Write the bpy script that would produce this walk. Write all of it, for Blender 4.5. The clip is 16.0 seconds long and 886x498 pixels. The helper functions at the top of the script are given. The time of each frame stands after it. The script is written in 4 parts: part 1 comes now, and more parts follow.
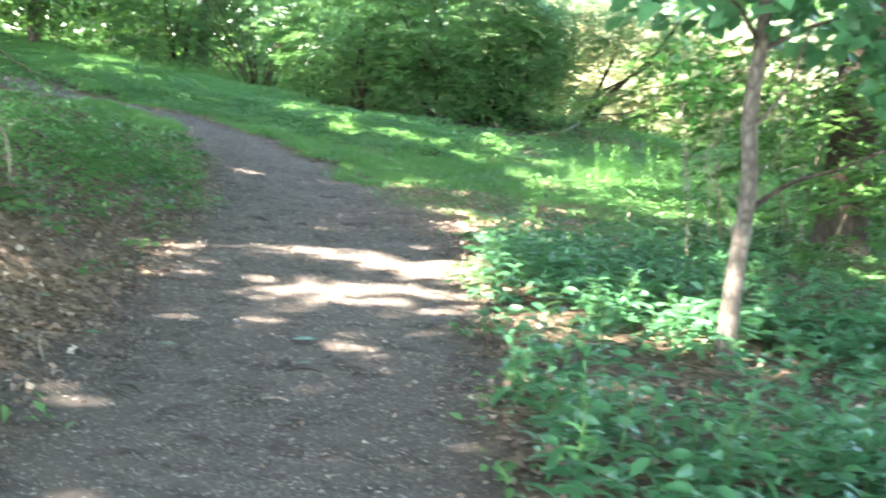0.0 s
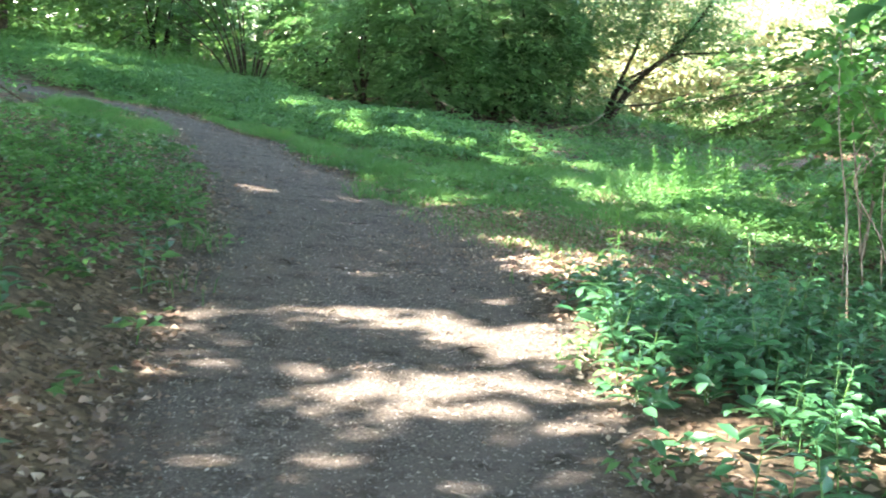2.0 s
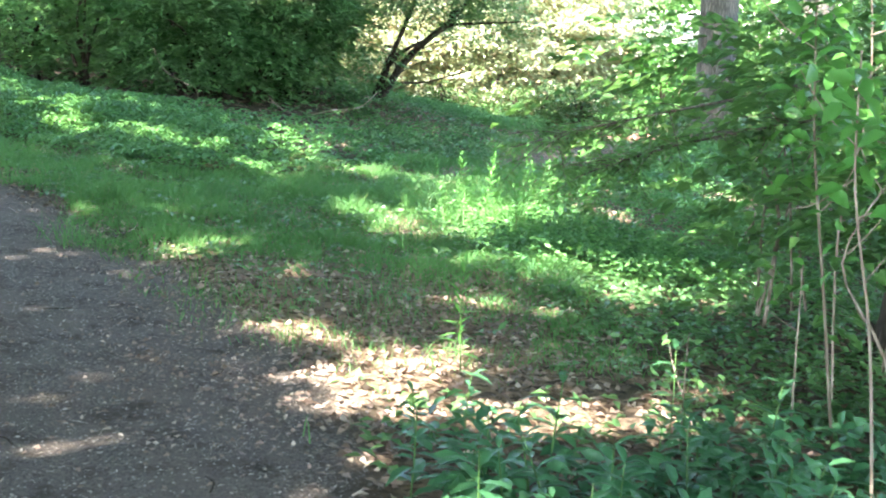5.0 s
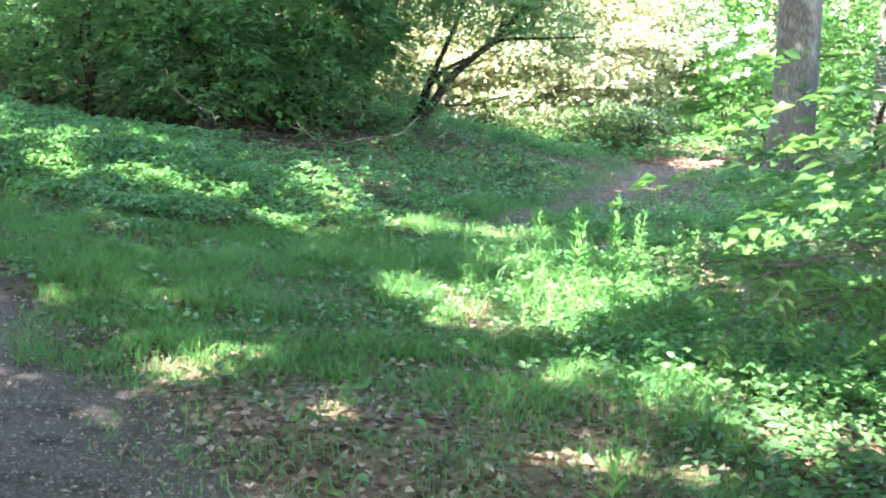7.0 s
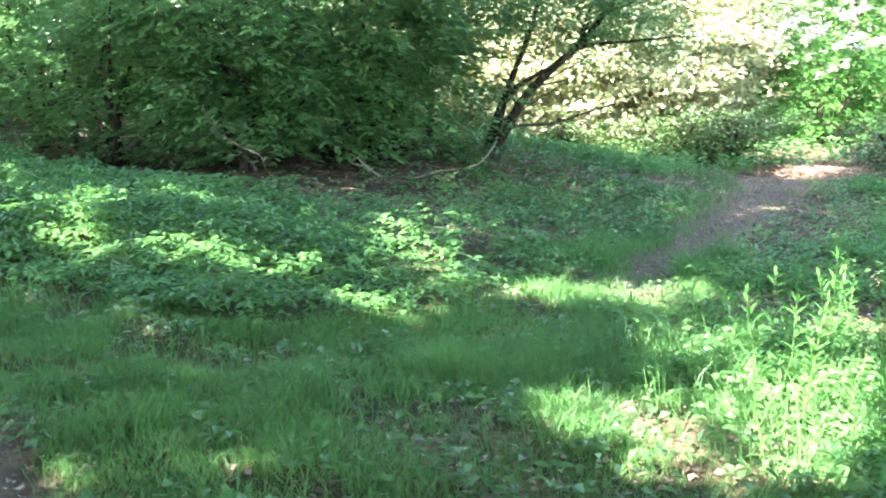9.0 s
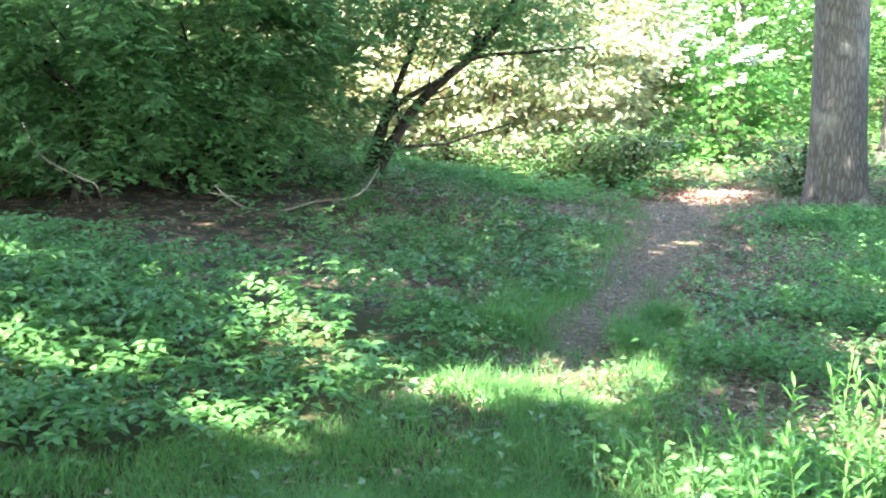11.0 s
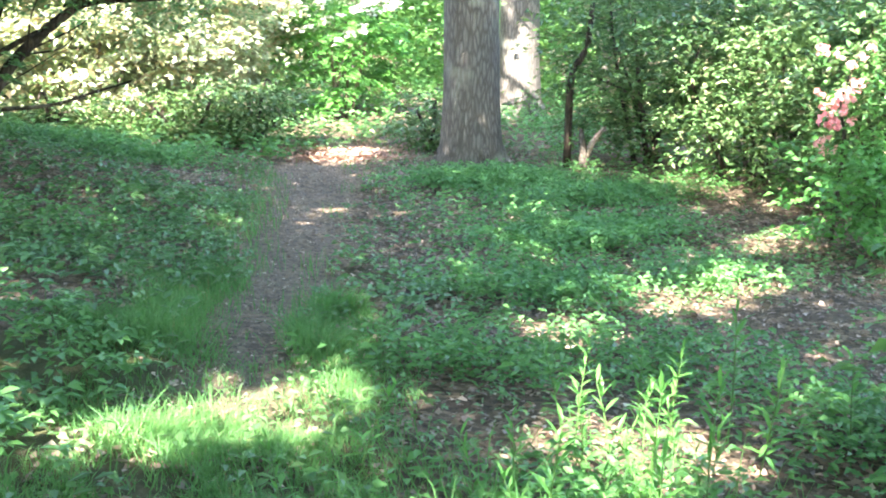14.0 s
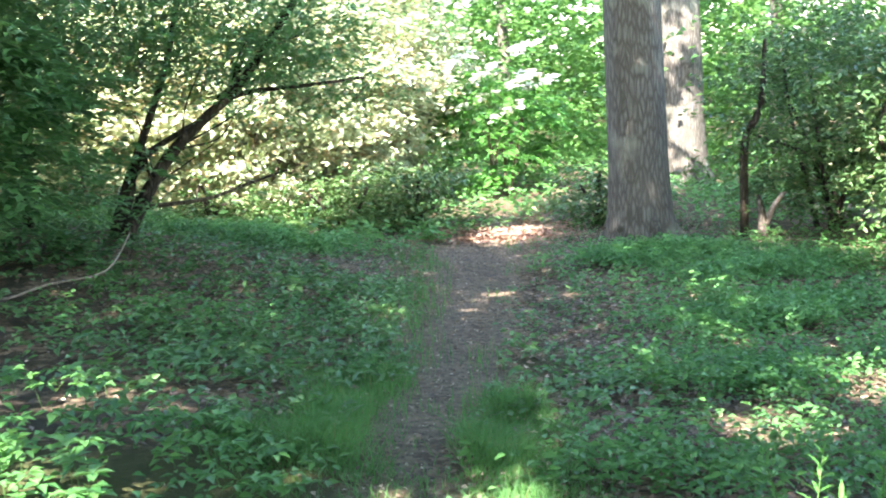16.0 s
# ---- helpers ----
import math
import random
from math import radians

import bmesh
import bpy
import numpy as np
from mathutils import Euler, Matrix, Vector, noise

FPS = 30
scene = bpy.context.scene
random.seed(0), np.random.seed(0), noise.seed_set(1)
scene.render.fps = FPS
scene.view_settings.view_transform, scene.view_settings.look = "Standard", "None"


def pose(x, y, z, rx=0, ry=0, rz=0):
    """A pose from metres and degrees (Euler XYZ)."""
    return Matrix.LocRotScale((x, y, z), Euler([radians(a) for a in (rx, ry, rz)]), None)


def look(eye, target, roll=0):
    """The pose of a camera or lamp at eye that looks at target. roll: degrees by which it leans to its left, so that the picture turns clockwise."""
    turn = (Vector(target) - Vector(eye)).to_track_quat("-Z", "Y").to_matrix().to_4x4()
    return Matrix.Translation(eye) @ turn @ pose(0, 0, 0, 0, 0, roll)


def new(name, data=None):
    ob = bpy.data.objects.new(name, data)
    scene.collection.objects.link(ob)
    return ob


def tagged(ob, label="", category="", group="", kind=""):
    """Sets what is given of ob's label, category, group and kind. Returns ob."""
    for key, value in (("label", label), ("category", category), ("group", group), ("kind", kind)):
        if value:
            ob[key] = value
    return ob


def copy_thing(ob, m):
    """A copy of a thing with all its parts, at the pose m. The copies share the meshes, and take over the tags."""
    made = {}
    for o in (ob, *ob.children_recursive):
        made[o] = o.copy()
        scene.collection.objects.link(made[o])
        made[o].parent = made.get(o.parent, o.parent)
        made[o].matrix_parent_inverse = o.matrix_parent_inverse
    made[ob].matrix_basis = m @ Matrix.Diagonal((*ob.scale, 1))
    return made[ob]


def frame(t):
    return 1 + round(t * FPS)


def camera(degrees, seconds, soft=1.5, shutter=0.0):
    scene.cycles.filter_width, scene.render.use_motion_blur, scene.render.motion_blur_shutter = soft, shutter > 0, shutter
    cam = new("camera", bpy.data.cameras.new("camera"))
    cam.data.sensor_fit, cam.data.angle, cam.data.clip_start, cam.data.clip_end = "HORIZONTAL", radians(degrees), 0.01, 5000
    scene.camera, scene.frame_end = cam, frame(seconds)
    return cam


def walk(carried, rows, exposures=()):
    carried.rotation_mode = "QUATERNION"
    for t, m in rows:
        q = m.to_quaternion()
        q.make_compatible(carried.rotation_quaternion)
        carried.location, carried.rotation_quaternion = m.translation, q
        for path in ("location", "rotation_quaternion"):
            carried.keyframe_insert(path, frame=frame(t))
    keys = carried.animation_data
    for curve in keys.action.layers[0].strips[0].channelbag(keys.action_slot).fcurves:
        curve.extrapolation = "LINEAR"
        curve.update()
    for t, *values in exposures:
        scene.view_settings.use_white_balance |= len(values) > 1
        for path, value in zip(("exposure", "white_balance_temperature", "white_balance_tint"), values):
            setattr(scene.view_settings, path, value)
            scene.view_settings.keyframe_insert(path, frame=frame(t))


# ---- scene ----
cam = camera(40.0, 16.0, 2.0, 0.25)
PATH = [
    (0, (0.501, -1.15, 1.068), (0.553, 0.83, 0.795), 1.5),
    (0.5, (0.29, -0.62, 1.107), (0.143, 1.357, 0.838), -1.0),
    (1, (0.162, -0.139, 1.113), (0.092, 1.836, 0.806), 1.0),
    (1.5, (0.083, 0.377, 1.162), (0.106, 2.351, 0.84), 1.8),
    (2, (-0.042, 0.938, 1.189), (0.047, 2.913, 0.887), 1.1),
    (2.5, (-0.06, 1.505, 1.182), (0.15, 3.468, 0.862), -0.5),
    (3, (-0.044, 2.035, 1.218), (0.218, 3.986, 0.865), 2.2),
    (3.5, (-0.064, 2.63, 1.245), (0.345, 4.555, 0.89), 1.3),
    (3.7, (-0.055, 2.859, 1.217), (0.406, 4.773, 0.865), 1.8),
    (5.8, (0.167, 4.766, 1.51), (0.686, 6.663, 1.145), 0.8),
    (6, (0.168, 5.005, 1.517), (0.675, 6.908, 1.169), -0.5),
    (6.5, (0.213, 5.589, 1.495), (0.714, 7.494, 1.153), -0.2),
    (7, (0.311, 6.132, 1.527), (0.766, 8.047, 1.172), 1.7),
    (7.5, (0.294, 6.771, 1.536), (0.725, 8.699, 1.222), 0.1),
    (8, (0.286, 7.339, 1.528), (0.702, 9.266, 1.193), -1.6),
    (8.5, (0.291, 7.906, 1.542), (0.657, 9.844, 1.209), 0.6),
    (9, (0.274, 8.505, 1.537), (0.669, 10.436, 1.198), -2.0),
    (9.2, (0.291, 8.736, 1.515), (0.725, 10.658, 1.172), -2.1),
    (11.3, (0.554, 10.669, 1.605), (1.206, 12.527, 1.254), -1.9),
    (11.5, (0.534, 10.867, 1.613), (1.236, 12.704, 1.248), -3.6),
    (11.6, (0.551, 10.97, 1.631), (1.292, 12.791, 1.265), -3.9),
    (12, (0.618, 11.257, 1.63), (1.441, 13.032, 1.214), -1.6),
    (12.5, (0.727, 11.449, 1.606), (1.627, 13.196, 1.237), -1.0),
    (13, (0.734, 11.529, 1.623), (1.747, 13.209, 1.232), -0.8),
    (13.5, (0.717, 11.545, 1.621), (1.848, 13.146, 1.223), -0.4),
    (14, (0.718, 11.578, 1.617), (1.9, 13.134, 1.188), 0.3),
    (14.5, (0.722, 11.588, 1.616), (1.884, 13.158, 1.186), -1.3),
    (15, (0.668, 11.668, 1.621), (1.81, 13.263, 1.231), 0.1),
    (15.5, (0.719, 11.856, 1.581), (1.742, 13.545, 1.264), -2.9),
    (16, (1.029, 12.187, 1.554), (2.01, 13.904, 1.255), -3.4),
]
walk(cam, [(t, look(eye, target, roll)) for t, eye, target, roll in PATH], [(0.0, 4.34, 6850, 10), (1.2, 4.12, 6880, 10), (3.2, 3.76, 6760, 10), (5.8, 4.0, 6500, 10), (9.0, 4.0, 6480, 10), (11.5, 4.02, 6600, 10), (14.4, 3.96, 6640, 10), (15.4, 3.48, 6600, 10), (16.0, 3.58, 6600, 10)])

# world, sun and exposure
SUN_FROM = Vector((-0.58, -0.42, 0.74)).normalized()
world = bpy.data.worlds.new("sky")
scene.world = world
world.use_nodes = True
sky = world.node_tree.nodes.new("ShaderNodeTexSky")
sky.sky_type, sky.sun_disc = "NISHITA", False
sky.sun_elevation = math.asin(SUN_FROM.z)
sky.sun_rotation = math.atan2(SUN_FROM.x, SUN_FROM.y)
world.node_tree.links.new(sky.outputs[0], world.node_tree.nodes["Background"].inputs[0])
world.node_tree.nodes["Background"].inputs[1].default_value = 0.15
sun_data = bpy.data.lights.new("sun", "SUN")
sun_data.energy, sun_data.angle, sun_data.color = 4.0, radians(0.55), (1.0, 0.97, 0.92)
sun = new("sun", sun_data)
sun.matrix_world = look(SUN_FROM * 30, (0, 0, 0))


# ---- plan of the place ----
def soft_plus(v, k=0.4):
    return k * np.log1p(np.exp(np.clip(v / k, -50, 50)))


def step(a, b, v):
    u = np.clip((v - a) / (b - a), 0, 1)
    return u * u * (3 - 2 * u)


def lattice(ix, iy, seed):
    h = np.sin(ix * 127.1 + iy * 311.7 + seed * 74.7) * 43758.5453
    return h - np.floor(h)


def grain(x, y, size, seed=0, octaves=3):
    """Smooth value noise, 0 to 1."""
    total, weight, amp = 0, 0, 1.0
    for o in range(octaves):
        u, v = np.asarray(x) / size, np.asarray(y) / size
        ix, iy = np.floor(u), np.floor(v)
        fx, fy = u - ix, v - iy
        fx, fy = fx * fx * (3 - 2 * fx), fy * fy * (3 - 2 * fy)
        s = seed + o * 13
        n = (lattice(ix, iy, s) * (1 - fx) + lattice(ix + 1, iy, s) * fx) * (1 - fy) + \
            (lattice(ix, iy + 1, s) * (1 - fx) + lattice(ix + 1, iy + 1, s) * fx) * fy
        total, weight, amp, size = total + n * amp, weight + amp, amp * 0.5, size * 0.5
    return total / weight


MAIN = [(0.0, -8, 0.95), (-0.05, 3, 0.93), (-0.08, 7, 0.98), (-0.2, 9.5, 1.05), (-0.75, 11.5, 0.85), (-1.4, 13.5, 0.66),
        (-2.1, 15.6, 0.55), (-3.1, 17.1, 0.5), (-4.8, 18.0, 0.5), (-7, 19.4, 0.5), (-14, 22, 0.5)]
SIDE = [(2.9, 15.9, 0.15), (3.6, 17.2, 0.22), (4.6, 18.4, 0.31), (6.0, 20.6, 0.37), (7.7, 23.1, 0.42), (8.5, 24.0, 0.45),
        (9.1, 24.25, 0.4), (9.7, 24.5, 0.25)]


def from_path(x, y, line):
    """How far a place lies outside the edge of a path (negative: on it)."""
    best = np.full(np.shape(x), 1e9)
    for (ax, ay, aw), (bx, by, bw) in zip(line, line[1:]):
        dx, dy = bx - ax, by - ay
        s = np.clip(((x - ax) * dx + (y - ay) * dy) / (dx * dx + dy * dy), 0, 1)
        best = np.minimum(best, np.hypot(x - ax - s * dx, y - ay - s * dy) - (aw + s * (bw - aw)))
    return best


def height(x, y):
    x, y = np.asarray(x, float), np.asarray(y, float)
    z = -0.26 + 0.022 * np.clip(y, -10, 60) - 0.11 * (soft_plus(x - 0.6) - 0.75 * soft_plus(x - 7)) + 0.13 * np.minimum(soft_plus(-x - 0.3), 14)
    z = z + 0.42 * step(-1.0, -2.6, x + 0.10 * (y - 6)) * step(14.5, 10, y) * step(-40, -8, x)
    z = z + 0.36 * np.exp(-((x - 2.9) ** 2 / 6 + (y - 23.4) ** 2 / 5))
    off = np.minimum(from_path(x, y, MAIN), from_path(x, y, SIDE))
    rough = step(-0.1, 0.5, off)
    return z + (grain(x, y, 1.1, 3) - 0.5) * (0.03 + 0.10 * rough) - 0.03 * (1 - rough)


def meadow_low(x):
    return np.interp(x, [-14, -8, -5, -3, -2, -0.9, 0.5, 1.6, 2.6, 3.2], [25, 20.8, 19.1, 18.2, 17.3, 16.2, 14.8, 15.3, 16.3, 17.5])


def meadow_high(x):
    return np.interp(x, [-14, -10, -4, -1.4, 0.1, 1.5, 2.7, 3.2], [34, 31, 24.3, 20.6, 19.0, 17.9, 17.3, 17.2])


def hollow(x, y):
    """The bare shaded soil between the meadow and the stems of the shrubs."""
    return step(-0.1, 0.5, y - meadow_high(x)) * step(3.1, 2.2, x - 0.12 * (y - 19)) * step(27, 25, y)


def zones(x, y):
    """Weights of path, bare litter, grass, meadow, leafy bed and low cover at a place."""
    wob = (grain(x, y, 0.7, 11) - 0.5) * 0.5
    off1, off2 = from_path(x, y, MAIN), from_path(x, y, SIDE)
    path = np.maximum(step(0.16, -0.16, off1 + wob * 0.8), step(0.12, -0.1, off2 + wob * 0.5))
    mead = step(-0.25, 0.25, y - meadow_low(x) + wob) * step(0.25, -0.25, y - meadow_high(x) + wob) * (1 - path) * step(3.5, 3.0, x)
    bed = step(0.9, 1.1, x + wob * 0.4) * step(8.6, 7.9, y + wob + 0.25 * np.maximum(x - 2, 0)) * step(1.5, 2, y) * step(7, 5, x)
    bare = np.exp(-(((x - 1.2 - 0.1 * (y - 10.2)) / 1.2) ** 4 + ((y - 10.0) / 1.75) ** 4))
    bare = np.maximum(bare, np.exp(-(((x - 2.25 + 0.35 * (y - 13)) / 0.32) ** 4 + ((y - 13.0) / 0.6) ** 4)))
    bare = np.maximum(bare, np.exp(-(((x - 1.95) / 0.34) ** 4 + ((y - 15.95) / 0.28) ** 4)))
    bare = np.maximum(bare, 0.8 * np.exp(-(((x - 1.3) / 0.5) ** 4 + ((y - 12.6) / 0.6) ** 4)))
    bare = np.maximum(bare, np.exp(-(((x + 1.35) / 0.5) ** 4 + ((y - 4.4) / 1.3) ** 4)))
    spill = 0.45 * step(8.8, 9.6, y) * step(13, 11.8, y) * step(-0.9, -0.3, x)
    grass = step(-spill, 0.3, off1 + wob * (1 + spill)) * step(0.2, -0.3, y - meadow_low(x) + wob) * step(8.8, 10.0, y) * step(3.3, 2.3, x + wob - 0.1 * (y - 12)) * step(-9, -6, x)
    lane = np.abs(off2)
    grass = np.maximum(grass, step(0.75, 0.2, lane + wob) * step(14.5, 15.4, y) * step(19.4, 18.2, y) * (1 - path))
    middle = np.interp(y, [p[1] for p in MAIN], [p[0] for p in MAIN])
    grass = grass * (0.08 + 0.92 * np.maximum(step(-0.3, 0.3, x - middle), step(14, 15.5, y)))
    grass = grass * step(-0.9, 0.0, x + 4) * (1 - 0.88 * bare)
    low = (1 - path) * (1 - mead) * (1 - bed) * (1 - grass * 0.8) * (1 - 0.72 * bare) * (1 - 0.8 * hollow(x, y))
    return path, bare, grass, mead, bed, low


# ---- materials ----
def material(name):
    m = bpy.data.materials.new(name)
    m.use_nodes = True
    nodes = m.node_tree.nodes
    nodes.clear()
    return m, nodes, m.node_tree.links


def node(nodes, kind, **values):
    n = nodes.new(kind)
    for key, value in values.items():
        n.inputs[key.replace("_", " ")].default_value = value
    return n


def mixed(nodes, links, fac, a, b):
    n = nodes.new("ShaderNodeMix")
    n.data_type = "RGBA"
    for socket, value in ((n.inputs[0], fac), (n.inputs[6], a), (n.inputs[7], b)):
        if isinstance(value, bpy.types.NodeSocket):
            links.new(value, socket)
        else:
            socket.default_value = value if not isinstance(value, tuple) else (*value, 1)
    return n.outputs[2]


def leafy(name, dark, light, through_share=0.4, gloss=0.45, brown=None, brown_share=0.0):
    """A leaf: each one a colour of its own between dark and light, shining through against the sun."""
    m, nodes, links = material(name)
    geo = nodes.new("ShaderNodeNewGeometry")
    place = nodes.new("ShaderNodeTexCoord")
    patch = node(nodes, "ShaderNodeTexNoise", Scale=1.3, Detail=3.0)
    links.new(place.outputs["Object"], patch.inputs["Vector"])
    add = nodes.new("ShaderNodeMath")
    add.operation = "MULTIPLY_ADD"
    add.inputs[1].default_value = 0.65
    links.new(geo.outputs["Random Per Island"], add.inputs[0])
    shift = nodes.new("ShaderNodeMath")
    shift.operation = "MULTIPLY_ADD"
    shift.inputs[1].default_value, shift.inputs[2].default_value = 1.2, -0.42
    links.new(patch.outputs[0], shift.inputs[0])
    links.new(shift.outputs[0], add.inputs[2])
    add.use_clamp = True
    colour = mixed(nodes, links, add.outputs[0], dark, light)
    if brown:
        ramp = nodes.new("ShaderNodeValToRGB")
        ramp.color_ramp.elements[0].position = 1 - brown_share - 0.02
        ramp.color_ramp.elements[1].position = 1 - brown_share
        links.new(geo.outputs["Random Per Island"], ramp.inputs[0])
        colour = mixed(nodes, links, ramp.outputs[0], colour, brown)
    fine = node(nodes, "ShaderNodeTexNoise", Scale=60.0, Detail=2.0)
    links.new(place.outputs["Object"], fine.inputs["Vector"])
    bump = node(nodes, "ShaderNodeBump", Strength=0.25, Distance=0.01)
    links.new(fine.outputs[0], bump.inputs["Height"])
    base = node(nodes, "ShaderNodeBsdfPrincipled", Roughness=gloss)
    base.inputs["Specular IOR Level"].default_value = 0.4
    links.new(colour, base.inputs["Base Color"])
    links.new(bump.outputs[0], base.inputs["Normal"])
    glow = nodes.new("ShaderNodeBsdfTranslucent")
    warm = mixed(nodes, links, 0.35, colour, (light[0] * 1.5, light[1] * 1.3, light[2] * 0.95))
    links.new(warm, glow.inputs["Color"])
    blend = nodes.new("ShaderNodeMixShader")
    blend.inputs[0].default_value = through_share
    links.new(base.outputs[0], blend.inputs[1])
    links.new(glow.outputs[0], blend.inputs[2])
    out = nodes.new("ShaderNodeOutputMaterial")
    links.new(blend.outputs[0], out.inputs[0])
    return m


def barky(name, dark, light, scale=16.0, stretch=0.3, depth=0.02):
    """Bark, furrowed along its height."""
    m, nodes, links = material(name)
    place = nodes.new("ShaderNodeTexCoord")
    squeeze = nodes.new("ShaderNodeMapping")
    squeeze.inputs["Scale"].default_value = (1, 1, stretch)
    links.new(place.outputs["Object"], squeeze.inputs[0])
    furrow = node(nodes, "ShaderNodeTexNoise", Scale=scale * 2, Detail=6.0, Roughness=0.65, Distortion=0.6)
    ridge = nodes.new("ShaderNodeTexVoronoi")
    ridge.feature = "DISTANCE_TO_EDGE"
    ridge.inputs["Scale"].default_value = scale
    patch = node(nodes, "ShaderNodeTexNoise", Scale=1.7, Detail=4.0)
    links.new(squeeze.outputs[0], furrow.inputs["Vector"])
    links.new(squeeze.outputs[0], ridge.inputs["Vector"])
    links.new(place.outputs["Object"], patch.inputs["Vector"])
    ramp = nodes.new("ShaderNodeValToRGB")
    ramp.color_ramp.elements[0].position, ramp.color_ramp.elements[1].position = 0.0, 0.28
    links.new(ridge.outputs["Distance"], ramp.inputs[0])
    mul = nodes.new("ShaderNodeMath")
    mul.operation = "MULTIPLY"
    links.new(ramp.outputs[0], mul.inputs[0])
    links.new(furrow.outputs[0], mul.inputs[1])
    colour = mixed(nodes, links, mul.outputs[0], dark, light)
    lichen = nodes.new("ShaderNodeValToRGB")
    lichen.color_ramp.elements[0].position, lichen.color_ramp.elements[1].position = 0.55, 0.72
    links.new(patch.outputs[0], lichen.inputs[0])
    colour = mixed(nodes, links, lichen.outputs[0], colour, (light[0] * 1.15, light[1] * 1.2, light[2] * 1.1))
    bump = node(nodes, "ShaderNodeBump", Strength=0.9, Distance=depth)
    links.new(mul.outputs[0], bump.inputs["Height"])
    base = node(nodes, "ShaderNodeBsdfPrincipled", Roughness=0.9)
    base.inputs["Specular IOR Level"].default_value = 0.15
    links.new(colour, base.inputs["Base Color"])
    links.new(bump.outputs[0], base.inputs["Normal"])
    out = nodes.new("ShaderNodeOutputMaterial")
    links.new(base.outputs[0], out.inputs[0])
    return m


def earthy():
    """The ground: trodden path, soil and rotting leaves, by the weights stored in the sheet."""
    m, nodes, links = material("forest_floor")
    cover = nodes.new("ShaderNodeAttribute")
    cover.attribute_name = "cover"
    split = nodes.new("ShaderNodeSeparateColor")
    links.new(cover.outputs["Color"], split.inputs[0])
    place = nodes.new("ShaderNodeTexCoord")

    def tex(scale, detail=4.0, rough=0.6):
        n = node(nodes, "ShaderNodeTexNoise", Scale=scale, Detail=detail, Roughness=rough)
        links.new(place.outputs["Object"], n.inputs["Vector"])
        return n.outputs[0]

    def ramp(source, a, b):
        n = nodes.new("ShaderNodeValToRGB")
        n.color_ramp.elements[0].position, n.color_ramp.elements[1].position = a, b
        links.new(source, n.inputs[0])
        return n.outputs[0]

    chips = nodes.new("ShaderNodeTexVoronoi")
    chips.inputs["Scale"].default_value = 110.0
    links.new(place.outputs["Object"], chips.inputs["Vector"])
    hue = nodes.new("ShaderNodeSeparateColor")
    links.new(chips.outputs["Color"], hue.inputs[0])
    grit = mixed(nodes, links, ramp(tex(70, 6, 0.7), 0.36, 0.66), (0.055, 0.044, 0.035), (0.23, 0.188, 0.155))
    grit = mixed(nodes, links, ramp(tex(1.6, 5), 0.40, 0.62), grit, (0.150, 0.121, 0.100))
    grit = mixed(nodes, links, ramp(tex(4.5, 6, 0.75), 0.50, 0.68), grit, (0.045, 0.034, 0.024))
    grit = mixed(nodes, links, ramp(hue.outputs[0], 0.95, 0.98), grit, (0.38, 0.33, 0.29))
    leaves = nodes.new("ShaderNodeTexVoronoi")
    leaves.inputs["Scale"].default_value = 30.0
    links.new(place.outputs["Object"], leaves.inputs["Vector"])
    tone = nodes.new("ShaderNodeSeparateColor")
    links.new(leaves.outputs["Color"], tone.inputs[0])
    rot = mixed(nodes, links, tone.outputs[0], (0.06, 0.040, 0.025), (0.28, 0.195, 0.125))
    soil = mixed(nodes, links, tex(14, 5), (0.022, 0.019, 0.013), (0.075, 0.06, 0.038))
    soil = mixed(nodes, links, ramp(tex(5, 4), 0.45, 0.6), soil, rot)
    colour = mixed(nodes, links, split.outputs[1], soil, rot)
    colour = mixed(nodes, links, split.outputs[0], colour, grit)
    colour = mixed(nodes, links, ramp(split.outputs[2], 0.1, 0.9), colour, mixed(nodes, links, tex(30, 3), (0.035, 0.045, 0.015), (0.09, 0.10, 0.035)))
    bump = node(nodes, "ShaderNodeBump", Strength=0.9, Distance=0.03)
    links.new(tex(40, 6, 0.7), bump.inputs["Height"])
    base = node(nodes, "ShaderNodeBsdfPrincipled", Roughness=0.92)
    base.inputs["Specular IOR Level"].default_value = 0.2
    links.new(colour, base.inputs["Base Color"])
    links.new(bump.outputs[0], base.inputs["Normal"])
    out = nodes.new("ShaderNodeOutputMaterial")
    links.new(base.outputs[0], out.inputs[0])
    return m


FLOOR = earthy()
BED_LEAF = leafy("broad_leaf", (0.026, 0.10, 0.042), (0.10, 0.255, 0.11), 0.32, 0.3)
COVER_LEAF = leafy("low_leaf", (0.045, 0.13, 0.045), (0.16, 0.30, 0.105), 0.32, 0.36)
MEADOW_LEAF = leafy("meadow_leaf", (0.045, 0.16, 0.048), (0.17, 0.36, 0.105), 0.38, 0.45)
GRASS = leafy("grass_blade", (0.045, 0.15, 0.045), (0.15, 0.32, 0.09), 0.4, 0.5, (0.22, 0.21, 0.09), 0.03)
STALK_LEAF = leafy("lance_leaf", (0.055, 0.19, 0.04), (0.13, 0.32, 0.07), 0.42, 0.4)
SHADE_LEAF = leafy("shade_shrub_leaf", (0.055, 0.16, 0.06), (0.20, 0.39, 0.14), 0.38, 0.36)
# glare of full sun put into the colour: far paler than real foliage
HEDGE_LEAF = leafy("sun_brightened_shrub_leaf", (0.20, 0.29, 0.12), (0.66, 0.69, 0.52), 0.40, 0.26, (0.46, 0.34, 0.22), 0.14)
